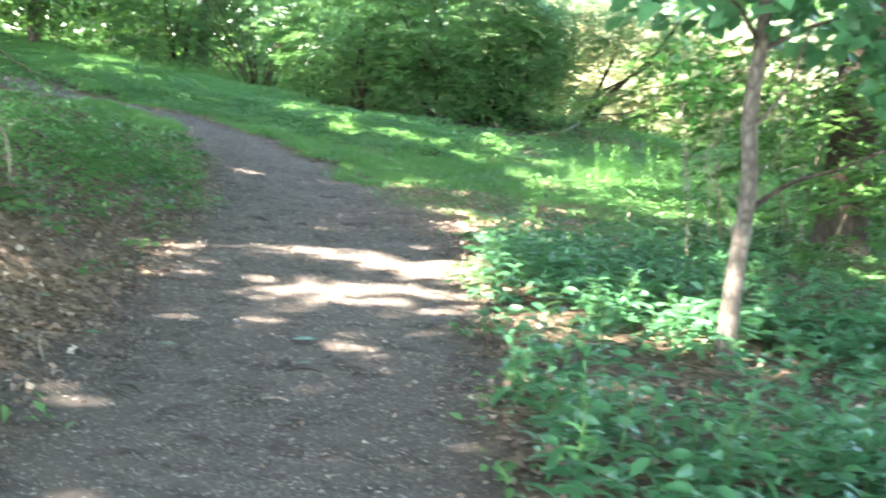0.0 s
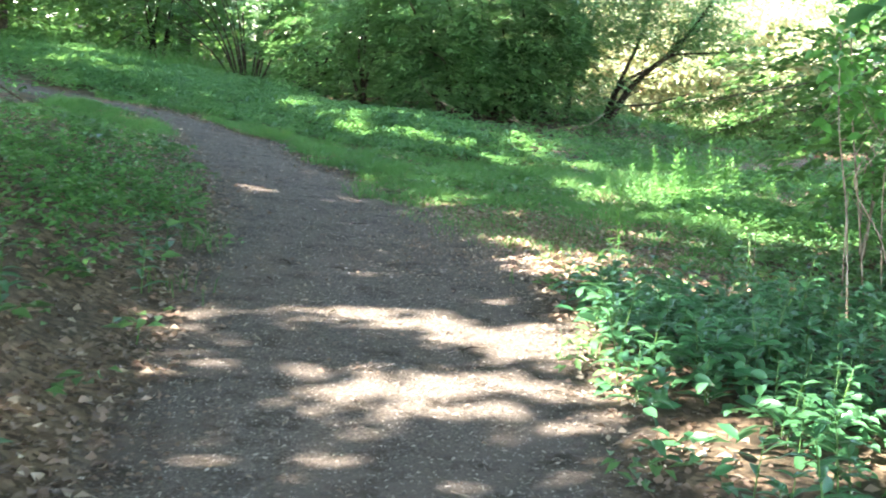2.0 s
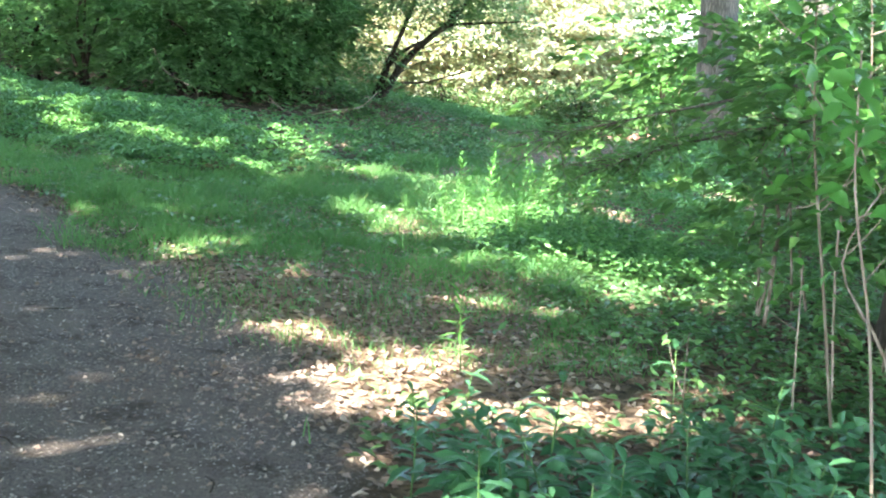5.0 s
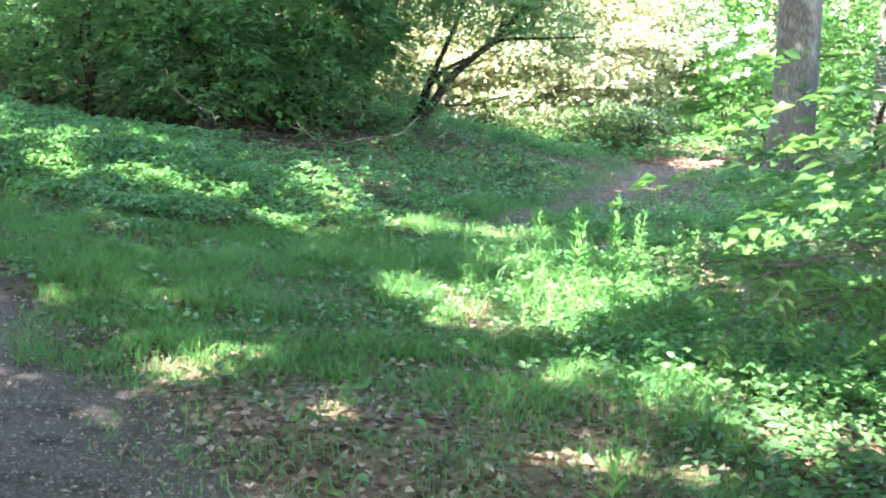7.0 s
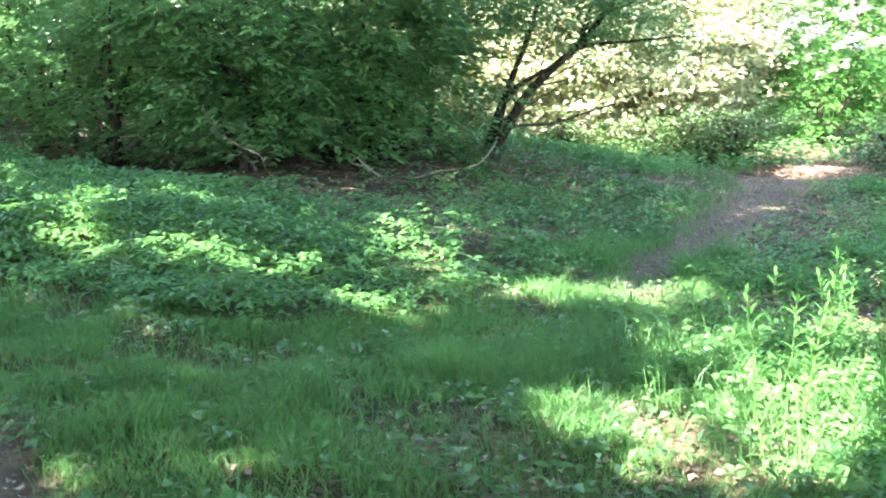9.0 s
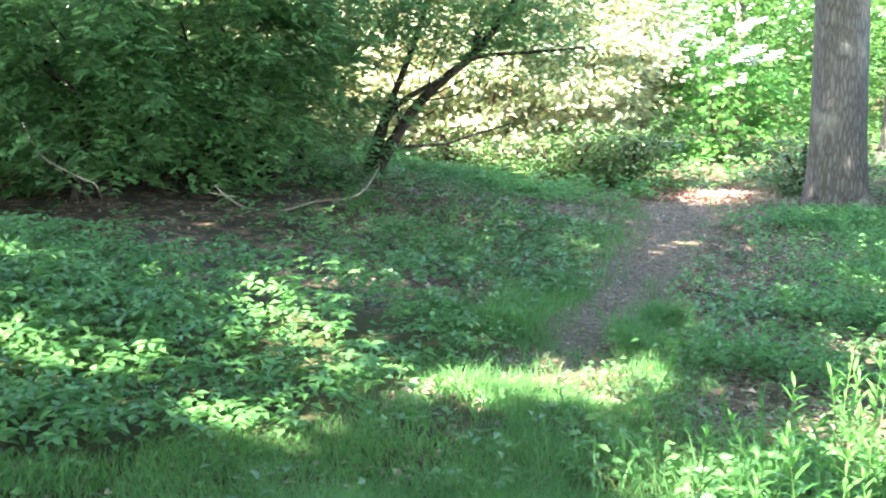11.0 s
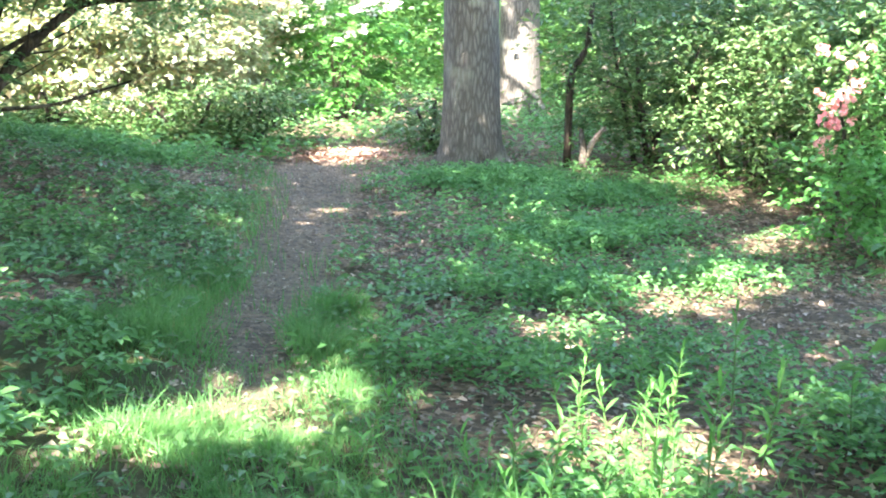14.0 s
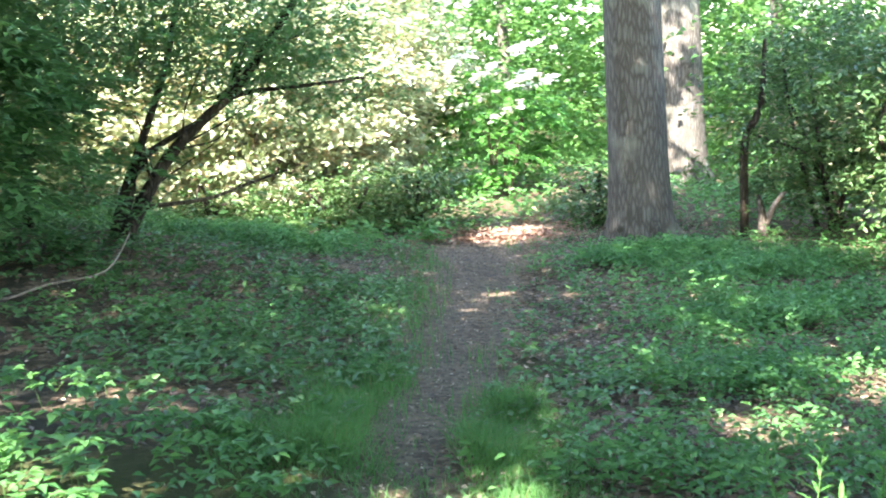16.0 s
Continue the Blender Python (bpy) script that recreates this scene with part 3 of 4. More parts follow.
def side_branch(ob, points, seed):
    """A long level branch with fine drooping sprays."""
    rng = np.random.default_rng(seed)
    p = np.array(points, float)
    part("branch", limb(p, np.linspace(0.009, 0.0025, len(p)), 6), YOUNG_BARK, ob)
    f = rng.uniform(0.15, 1, 26) * (len(p) - 1)
    i = np.minimum(f.astype(int), len(p) - 2)
    root = p[i] + (p[i + 1] - p[i]) * (f - i)[:, None]
    along = unit(p[-1] - p[0])
    d = unit(along * 0.7 + spread(rng, len(root), 0.75, -0.15))
    tips = root + d * rng.uniform(0.2, 0.45, len(root))[:, None]
    for a, b in zip(root, tips):
        part("twig", limb([a, (a + b) / 2 + np.array([0, 0, 0.015]), b], [0.003, 0.002, 0.001], 5), YOUNG_BARK, ob)
    f = rng.uniform(0.1, 1, (len(root), 24, 1))
    at = (root[:, None] + (tips - root)[:, None] * f + rng.normal(0, 0.02, (len(root), 24, 3))).reshape(-1, 3)
    way = unit(np.repeat(d, 24, 0) * 0.5 + spread(rng, len(at), 0.85, -0.1))
    tagged(part("foliage", leaves(at, way, rng.uniform(0.035, 0.06, len(at)), 0.018, rng, 0.3), WOOD_LEAF, ob), "fine drooping green sprays", kind="stuff")


side_branch(spreading, [(3.3, 8.9, 1.25), (2.9, 8.98, 1.14), (2.5, 9.0, 1.06), (2.05, 8.95, 0.98), (1.65, 8.86, 0.90)], 45)
side_branch(spreading, [(3.3, 8.9, 1.05), (2.9, 9.15, 0.95), (2.5, 9.3, 0.84), (2.15, 9.35, 0.72)], 46)
thin_sapling([(3.7, 10.3, 0), (3.75, 10.3, 0.35), (3.6, 10.3, 0.75), (3.75, 10.2, 1.0), (4.1, 10.2, 1.05)], 0.02, 9, 0.4, 60)


# ---- shrubs ----
def shrub(name, label, x, y, rx, ry, top, low, count, leaf, size, mat, seed, bark=DARK_BARK, stems=6, layered=0.0, category="shrub", group="", stem=0.035):
    """A bush of several stems with a crown of leaf sprays, uneven and with gaps."""
    rng = np.random.default_rng(seed)
    z = float(height(x, y))
    ob = thing(name, (x, y, z), label, category, group)
    sprays = max(int(count / (26 + 10 * layered)), 8)
    u = rng.uniform(-1, 1, (sprays * 4, 3))
    r = np.linalg.norm(u, axis=1)
    u = u[(r < 1) & (r > 0.35 + 0.15 * layered)][:sprays]
    if layered:
        u[:, 2] = np.round(u[:, 2] * 4.5 + rng.normal(0, 0.16, len(u))) / 4.5 + rng.normal(0, 0.025, len(u))
    bulge = 0.75 + 0.5 * grain(np.arctan2(u[:, 1], u[:, 0]) * 2 + seed, u[:, 2] * 2, 0.7, seed)
    c = np.stack([x + u[:, 0] * rx * bulge, y + u[:, 1] * ry * bulge, z + low + (top - low) * (u[:, 2] * 0.5 + 0.5)], 1)
    per = count // len(c) + 1
    if layered:
        out = np.arctan2(u[:, 1], u[:, 0]) + rng.normal(0, 0.7, len(c))
        d = unit(np.stack([np.cos(out), np.sin(out), rng.normal(-0.10, 0.13, len(c))], 1))
        across = unit(np.cross(d, np.array([0, 0, 1.0])))
        f = rng.uniform(0, 1, (len(c), per, 1))
        hand = rng.choice([-1.0, 1.0], (len(c), per, 1))
        reach = hand * rng.uniform(0, 0.30, (len(c), per, 1)) * (1.05 - 0.75 * f)
        run = f * rng.uniform(0.45, 0.85, (len(c), 1, 1))
        at = c[:, None] + d[:, None] * run + across[:, None] * reach + rng.normal(0, 0.016, (len(c), per, 3))
        at[..., 2] -= 0.16 * f[..., 0] ** 2
        way = unit(d[:, None] * 0.7 + across[:, None] * hand * 0.8 + rng.normal(0, 0.22, (len(c), per, 3)) * np.array([1, 1, 0.5])).reshape(-1, 3)
        at = at.reshape(-1, 3)
    else:
        d = spread(rng, len(c), 0.75, -0.1)
        run = np.linspace(0, 1, per)[None, :, None] * (0.35 + size * 3.2)
        at = c[:, None] + d[:, None] * run + rng.normal(0, size * 0.8, (len(c), per, 3)) * np.array([1, 1, 0.45])
        at = at.reshape(-1, 3)
        way = unit(np.repeat(d, per, 0) * 0.6 + spread(rng, len(at), 0.8, -0.1))
    ground = height(at[:, 0], at[:, 1])
    keep = at[:, 2] > ground + 0.04
    at, way = at[keep], way[keep]
    part("foliage", leaves(at, way, size * rng.uniform(0.7, 1.25, len(at)), size * leaf, rng, 0.45 - 0.25 * layered), mat, ob, "", False)
    for k in range(stems):
        tip = c[rng.integers(0, len(c))]
        a = rng.uniform(0, 6.28)
        foot = np.array([x + math.cos(a) * rx * 0.18, y + math.sin(a) * ry * 0.18, 0])
        foot[2] = float(height(foot[0], foot[1])) - 0.05
        mid = foot * 0.45 + tip * 0.55 + rng.normal(0, 0.12, 3) + np.array([0, 0, 0.25])
        part("stem", limb([foot, mid, tip], [stem, stem * 0.6, stem * 0.22], 6), bark, ob)
    return ob


SHADY = "dense dark green shrub with layered sprays over bare litter"
for i, (x, y, rx, ry, top, low, count) in enumerate([(1.2, 22.3, 1.7, 1.1, 3.6, 0.3, 15000), (-0.8, 23.6, 1.6, 1.2, 3.6, 0.3, 12000), (2.3, 23.9, 1.0, 0.9, 3.4, 0.25, 8500),
                                                    (-5.2, 27.5, 1.4, 1.0, 3.8, 0.3, 8000), (2.2, 21.9, 0.9, 0.7, 2.6, 0.25, 6000), (0.9, 21.3, 0.9, 0.4, 1.9, 0.06, 4200), (-0.4, 22.0, 0.9, 0.5, 1.9, 0.1, 3800), (2.6, 22.0, 0.7, 0.4, 1.5, 0.1, 2400), (1.6, 21.7, 0.9, 0.35, 1.4, 0.04, 3600), (-1.4, 23.8, 0.8, 0.6, 2.1, 0.35, 3200), (-1.5, 27.5, 2.5, 1.5, 4.5, 0.3, 9000), (0.4, 26.5, 1.8, 1.2, 4.5, 0.3, 8000)]):
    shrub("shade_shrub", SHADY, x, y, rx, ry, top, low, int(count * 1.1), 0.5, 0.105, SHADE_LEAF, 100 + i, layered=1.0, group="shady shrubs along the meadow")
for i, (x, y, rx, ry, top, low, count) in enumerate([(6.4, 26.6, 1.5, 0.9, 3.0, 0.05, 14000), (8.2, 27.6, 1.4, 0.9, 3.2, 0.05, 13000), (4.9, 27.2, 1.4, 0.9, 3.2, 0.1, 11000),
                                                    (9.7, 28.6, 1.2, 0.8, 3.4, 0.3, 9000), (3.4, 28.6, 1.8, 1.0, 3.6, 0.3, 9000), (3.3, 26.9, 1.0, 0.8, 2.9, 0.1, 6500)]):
    shrub("sunny_shrub", "olive-green shrub, small leaves coloured pale as if in strong sun", x, y, rx, ry, top, low, count, 0.5, 0.115, HEDGE_LEAF, 200 + i, SMOOTH_BARK, group="sunlit shrubs behind the side path")
for i, (x, y, rx, ry, top, count) in enumerate([(7.2, 25.5, 0.8, 0.4, 0.7, 2600), (8.15, 25.3, 0.5, 0.35, 0.85, 2200), (5.7, 25.6, 0.7, 0.4, 0.55, 1800)]):
    shrub("low_shrub", "low dark green shrub at the turn of the side path", x, y, rx, ry, top, 0.02, count, 0.45, 0.085, RHODO_LEAF, 260 + i, group="low shrubs at the turn of the path")
for i, (x, y, rx, ry, top, low, count) in enumerate([(12.0, 22.2, 1.3, 0.9, 2.7, 0.1, 11000), (11.8, 20.4, 1.1, 1.0, 2.6, 0.1, 11000), (11.4, 18.5, 1.1, 1.0, 2.7, 0.12, 10000), (13.5, 20.0, 1.4, 1.4, 3.2, 0.2, 8000), (10.2, 24.2, 0.5, 0.4, 0.8, 0.02, 1800)]):
    shrub("evergreen_shrub", "evergreen shrub with glossy leaves and gnarled stems", x, y, rx, ry, top, low, count, 0.42, 0.095, RHODO_LEAF, 300 + i, group="evergreen shrubs beyond the clearing")


for i, (x, y, rx, ry, top, low, count, size) in enumerate([(4.2, 10.6, 0.7, 0.8, 2.1, 0.55, 1300, 0.09), (3.9, 9.3, 1.0, 0.6, 2.2, 0.6, 2300, 0.10), (3.6, 10.4, 0.9, 0.5, 2.1, 1.0, 800, 0.09), (4.7, 12.7, 0.9, 0.8, 1.4, 0.3, 1300, 0.085),
                                                          (5.2, 8.6, 0.9, 0.8, 2.4, 0.4, 2200, 0.105), (5.8, 11.0, 1.2, 1.2, 2.6, 0.2, 3800, 0.095), (4.2, 6.6, 0.7, 0.6, 2.0, 0.5, 1300, 0.10), (6.8, 13.5, 1.2, 1.0, 2.0, 0.1, 3400, 0.09)]):
    shrub("understory_shrub", "airy understory shrub with fresh green leaves", x, y, rx, ry, top, low, count, 0.55, size, WOOD_LEAF, 400 + i, SMOOTH_BARK, stems=2, layered=0.6, stem=0.011, group="airy shrubs in the shade")


def thicket():
    """The undergrowth that closes the view behind the shrubs."""
    rng = np.random.default_rng(19)
    n = 5400
    x, y = rng.uniform(-17, 22, n), rng.uniform(10, 37, n)
    ring = ((y > 28.5 - 0.25 * np.abs(x - 4)) | (x > 14.5) | (x < -10.5)) & ~((x > 9.8) & (x < 13.2) & (y < 31.5))
    x, y = x[ring], y[ring]
    z = height(x, y) + rng.uniform(0, 1, len(x)) ** 1.3 * 4.5
    at = np.repeat(np.stack([x, y, z], 1), 26, 0) + rng.normal(0, 0.4, (len(x) * 26, 3)) * np.array([1, 1, 0.5])
    at = at[at[:, 2] > height(at[:, 0], at[:, 1]) + 0.03]
    return leaves(at, spread(rng, len(at), 0.7), rng.uniform(0.10, 0.19, len(at)), 0.09, rng, 0.4)


stuff("thicket", thicket(), WOOD_LEAF, "tangled green undergrowth behind the shrubs", "undergrowth")


def arching_shrub():
    """The dark shrub with slanting stems at the end of the meadow."""
    ob = thing("arching_shrub", (3.75, 22.8, float(height(3.75, 22.8))), "multi-stemmed shrub with dark slanting stems and fine leaves", "shrub")
    for pts, r in (([(3.72, 22.87, 0.0), (3.96, 22.86, 0.66), (4.16, 22.83, 1.13), (4.4, 22.77, 1.76), (4.6, 22.7, 2.6)], 0.038),
                   ([(3.75, 22.76, 0.0), (4.1, 22.71, 0.6), (4.32, 22.67, 0.91), (4.61, 22.58, 1.19), (4.86, 22.5, 1.4), (5.14, 22.39, 1.75), (5.5, 22.2, 2.3)], 0.048),
                   ([(3.78, 22.81, 0.05), (4.06, 22.79, 0.81), (4.31, 22.73, 1.03), (4.63, 22.63, 1.2)], 0.032),
                   ([(4.82, 22.51, 1.36), (5.02, 22.44, 1.42), (5.42, 22.27, 1.44), (5.95, 22.03, 1.48)], 0.02),
                   ([(3.9, 22.6, 0.42), (4.0, 22.42, 0.5), (4.47, 22.27, 0.53), (4.81, 22.16, 0.63), (5.14, 22.03, 0.73)], 0.017),
                   ([(3.25, 23.66, 0.1), (3.28, 23.66, 0.76), (3.32, 23.67, 1.13), (3.44, 23.65, 1.49), (3.63, 23.6, 1.86), (3.7, 23.6, 2.4)], 0.045)):
        part("stem", limb(pts, np.linspace(r * 1.4, r * 0.55, len(pts)), 8, 0.05), DARK_BARK, ob)
    rng = np.random.default_rng(77)
    for _ in range(16):
        a = np.array([rng.uniform(3.9, 5.2), rng.normal(22.65, 0.12), 0.0])
        a[2] = 0.3 + (a[0] - 3.75) * 1.05
        b = a + np.array([rng.uniform(-0.25, 0.9), rng.normal(0, 0.2), rng.uniform(0.15, 0.7)])
        part("twig", limb([a, (a + b) / 2 + rng.normal(0, 0.05, 3), b], [0.012, 0.008, 0.004], 5), DARK_BARK, ob)
    c = np.stack([rng.uniform(3.0, 6.3, 380), rng.normal(22.6, 0.45, 380), rng.uniform(0.9, 2.9, 380)], 1)
    c = c[c[:, 2] > 1.05 + 0.26 * np.abs(c[:, 0] - 5.4)]
    top = np.stack([rng.uniform(2.9, 5.6, 230), rng.normal(22.4, 0.35, 230), rng.uniform(1.45, 2.6, 230)], 1)
    top = top[top[:, 2] > 1.62 - 0.25 * np.abs(top[:, 0] - 4.3)]
    foot = np.stack([rng.normal(3.3, 0.4, 60), rng.normal(22.5, 0.35, 60), rng.uniform(0.25, 1.0, 60)], 1)
    c = np.concatenate([c, top, top + rng.normal(0, 0.12, top.shape), foot])
    at = np.repeat(c, 22, 0) + rng.normal(0, 0.17, (len(c) * 22, 3)) * np.array([1, 1, 0.3])
    part("foliage", leaves(at, spread(rng, len(at), 0.8, -0.15), 0.072, 0.033, rng, 0.25), SHADE_LEAF, ob, "", False)


arching_shrub()


def twiggy_shrub(x, y):
    """A fan of thin bare stems with few leaves, past the meadow."""
    rng = np.random.default_rng(58)
    z = float(height(x, y))
    ob = thing("twiggy_shrub", (x, y, z), "open shrub with a fan of thin bare grey stems", "shrub")
    tips = []
    for k in range(15):
        lean = -1.5 + 3.0 * k / 14 + rng.normal(0, 0.12)
        deep = rng.normal(0, 0.35)
        high = 2.5 - 0.45 * abs(lean) + rng.normal(0, 0.15)
        base = np.array([x + lean * 0.14, y + deep * 0.2, 0])
        base[2] = float(height(base[0], base[1])) - 0.04
        mid = base + np.array([lean * 0.32, deep * 0.4, high * 0.5])
        tip = base + np.array([lean * 0.95, deep, high])
        part("stem", limb([base, mid, tip], [0.026, 0.018, 0.007], 6), DARK_BARK, ob)
        for _ in range(3):
            f = rng.uniform(0.35, 0.9)
            a = mid + (tip - mid) * f
            b = a + np.array([rng.normal(0, 0.25), rng.normal(0, 0.15), rng.uniform(0.15, 0.45)])
            part("twig", limb([a, (a + b) / 2 + rng.normal(0, 0.03, 3), b], [0.009, 0.006, 0.003], 5), DARK_BARK, ob)
            tips.append(b)
    c = np.array(tips)
    at = np.repeat(c, 20, 0) + rng.normal(0, 0.16, (len(c) * 20, 3)) * np.array([1, 1, 0.5])
    part("foliage", leaves(at, spread(rng, len(at), 0.75, -0.1), 0.07, 0.038, rng, 0.3), WOOD_LEAF, ob, "", False)


twiggy_shrub(-2.9, 25.6)


def flowers(x, y, z):
    rng = np.random.default_rng(9)
    ob = thing("azalea", (x, y, float(height(x, y))), "azalea branch with pink flowers among green leaves", "shrub")
    for cx, cy, cz, n in ((0, 0, 0, 60), (-0.12, 0.05, -0.25, 34), (0.1, -0.1, 0.35, 26), (-0.2, 0.1, 0.55, 12)):
        for mid in np.array([x + cx, y + cy, z + cz]) + rng.normal(0, 0.085, (n // 4, 3)):
            part("blossom", leaves(np.repeat(mid[None], 5, 0), spread(rng, 5, 0.2), 0.065, 0.062, rng, 0.8, 0.2, True), PETAL, ob, "pink azalea blossom")
    part("stem", limb([(x, y, float(height(x, y)) - 0.03), (x + 0.1, y, z * 0.4), (x, y, z), (x + 0.1, y - 0.1, z + 0.45)], [0.025, 0.02, 0.012, 0.006], 6), DARK_BARK, ob)
    at = np.array([x + 0.25, y - 0.2, z]) + rng.normal(0, 0.33, (420, 3)) * np.array([1, 1, 1.4])
    at = at[at[:, 2] > height(at[:, 0], at[:, 1]) + 0.05]
    part("foliage", leaves(at, spread(rng, len(at), 0.6), 0.09, 0.05, rng, 0.5), STALK_LEAF, ob, "", False)


flowers(9.97, 18.0, 0.6)
shrub("fresh_shrub", "young shrub with fresh light green leaves", 9.75, 17.35, 0.55, 0.5, 1.0, 0.05, 1700, 0.6, 0.085, STALK_LEAF, 270, stem=0.012)


def white_sprays(x, y):
    """Level branches topped with pale flowers, over a dark gap."""
    rng = np.random.default_rng(12)
    ob = shrub("flowering_tree", "small spreading tree with level sprays of white flowers", x, y, 0.9, 0.45, 2.0, 0.2, 3400, 0.6, 0.11, STALK_LEAF, 280, SMOOTH_BARK, 5, 1.0, "tree")
    z = float(height(x, y))
    for dx, dy, h, ang, n in ((-0.55, -0.3, 1.95, 0.5, 26), (0.05, -0.4, 1.85, 0.2, 30), (0.45, -0.3, 1.75, -0.2, 24), (-0.25, -0.4, 1.4, 0.1, 22), (0.2, -0.2, 2.3, 0.4, 24), (-0.7, -0.2, 1.55, -0.3, 18), (-0.9, -0.2, 2.15, 0.2, 20)):
        f = rng.uniform(-0.3, 0.3, n)
        at = np.stack([x + dx + f * math.cos(ang), y + dy - 0.3 + f * math.sin(ang) + rng.normal(0, 0.07, n), z + h - 0.05 + f * 0.35 + rng.normal(0, 0.035, n)], 1)
        part("blossom", leaves(np.repeat(at, 4, 0), spread(rng, n * 4, 0.8, 0.1), 0.09, 0.075, rng, 0.3, 0.15, True), BLOSSOM, ob, "flat spray of white flowers")


white_sprays(11.1, 27.95)


def gnarled_stub(x, y):
    z = float(height(x, y))
    ob = thing("gnarled_stem", (x, y, z), "bent dark branch rising from a broken pale stump", "dead tree")
    part("stump", limb([(x, y, z - 0.08), (x - 0.03, y, z + 0.2), (x - 0.08, y, z + 0.5)], [0.085, 0.055, 0.025], 9, 0.12), YOUNG_BARK, ob)
    part("spur", limb([(x, y, z + 0.18), (x + 0.14, y, z + 0.36), (x + 0.3, y - 0.02, z + 0.52)], [0.05, 0.035, 0.02], 7, 0.1), DEAD_WOOD, ob)
    part("stem", limb([(x - 0.06, y + 0.25, z), (x - 0.05, y + 0.25, z + 0.8), (x, y + 0.25, z + 1.15), (x + 0.2, y + 0.22, z + 1.5), (x + 0.28, y + 0.22, z + 2.2)], [0.05, 0.045, 0.045, 0.04, 0.02], 8, 0.08), DARK_BARK, ob)


gnarled_stub(10.75, 22.0)

# far woods, all round the clearing
def far_woods():
    rng = np.random.default_rng(15)
    for k, (x, y, rx, ry, top, count) in enumerate([(14.5, 33, 3.2, 1.6, 6.5, 9000), (9.5, 35, 3.5, 1.6, 7, 9000), (18, 29, 2.5, 2.5, 6.5, 8000), (4.5, 35, 3, 1.6, 6.5, 7000), (18.5, 23, 2.0, 2.5, 6, 6000),
                                                  (-7, 34, 3.0, 1.6, 6, 7000), (-1.5, 36, 3, 1.6, 6.5, 7000), (-13, 30, 3, 2.5, 6, 6000), (16, 16, 1.8, 2.5, 5, 5000), (-12, 23, 2.0, 1.5, 5, 4000), (-8.5, 28, 2.2, 1.4, 5, 6000), (-5, 30.5, 2.2, 1.3, 5, 6000), (-13, 18, 2, 2, 5, 4000)]):
        z = float(height(x, y))
        ob = thing("woodland_tree", (x, y, z), "sunlit broadleaf tree at the edge of the wood", "tree", "trees round the clearing")
        c = unit(rng.normal(0, 1, (count // 30, 3))) * (rng.uniform(0.4, 1, (count // 30, 1)) ** 0.5) * np.array([rx, ry, top / 2]) + np.array([x, y, z + top / 2 + 0.3])
        at = np.repeat(c, 30, 0) + rng.normal(0, 0.3, (len(c) * 30, 3)) * np.array([1, 1, 0.4])
        at = at[at[:, 2] > height(at[:, 0], at[:, 1]) + 0.05]
        part("crown", leaves(at, spread(rng, len(at), 0.75), 0.15, 0.09, rng, 0.35), WOOD_LEAF, ob, "", False)
        part("trunk", limb([(x, y, z - 0.2), (x + 0.1, y, z + 2), (x, y, z + top * 0.8)], [0.16, 0.13, 0.04], 8), BARK, ob)


far_woods()


def woods_ring():
    """Woods past the clearing, too many to count."""
    rng = np.random.default_rng(18)
    n = 2700
    a = np.where(rng.uniform(0, 1, n) < 0.7, rng.uniform(0.15, 0.85, n) * np.pi, rng.uniform(-1.1, 0.1, n) * np.pi)
    r = rng.uniform(30, 46, n)
    c = np.stack([3 + np.cos(a) * r, 12 + np.sin(a) * r, rng.uniform(0, 1, n) ** 1.6 * 11], 1)
    c[:, 2] += height(c[:, 0], c[:, 1])
    at = np.repeat(c, 18, 0) + rng.normal(0, 0.7, (n * 18, 3)) * np.array([1, 1, 0.5])
    return leaves(at, spread(rng, len(at), 0.7), 0.6, 0.42, rng, 0.4)


stuff("far_woods", woods_ring(), WOOD_LEAF, "thick green woods far round the clearing", "woods")

# ---- low plants ----
def meadow():
    rng = np.random.default_rng(31)
    p = scatter(76000, -12, 3.6, 13.5, 32, lambda x, y: zones(x, y)[3] * np.where(x < -5, 0.4, 1.0) * (1 - 0.66 * step(0.7, 1.8, x)), rng)
    tall = 0.17 + 0.24 * grain(p[:, 0], p[:, 1], 1.1, 41) + rng.uniform(-0.05, 0.06, len(p))
    tall = tall * (0.3 + 0.7 * step(-0.1, 1.6, p[:, 1] - meadow_low(p[:, 0]) + (grain(p[:, 0], p[:, 1], 0.6, 43) - 0.5)))
    turn = rng.uniform(0, 6.28, len(p))[:, None] + np.arange(5)[None] * 1.2566 + rng.normal(0, 0.2, (len(p), 5))
    way = np.stack([np.cos(turn), np.sin(turn), rng.normal(-0.08, 0.2, turn.shape)], -1).reshape(-1, 3)
    at = np.repeat(p, 5, 0) + way * 0.012
    at[:, 2] += np.repeat(tall, 5)
    under = np.repeat(p, 2, 0) + rng.normal(0, 0.05, (len(p) * 2, 3)) * np.array([1, 1, 0.2])
    under[:, 2] += np.repeat(tall, 2) * rng.uniform(0.35, 0.8, len(under))
    big = np.repeat(rng.uniform(0.05, 0.085, len(p)), 5)
    return joined(leaves(at, way, big, big * 0.48, rng, 0.16), leaves(under, spread(rng, len(under), 0.8, -0.1), 0.06, 0.034, rng, 0.3))


stuff("meadow_herbs", meadow(), MEADOW_LEAF, "lush bright green knee-low herbs in the clearing", "herbs")


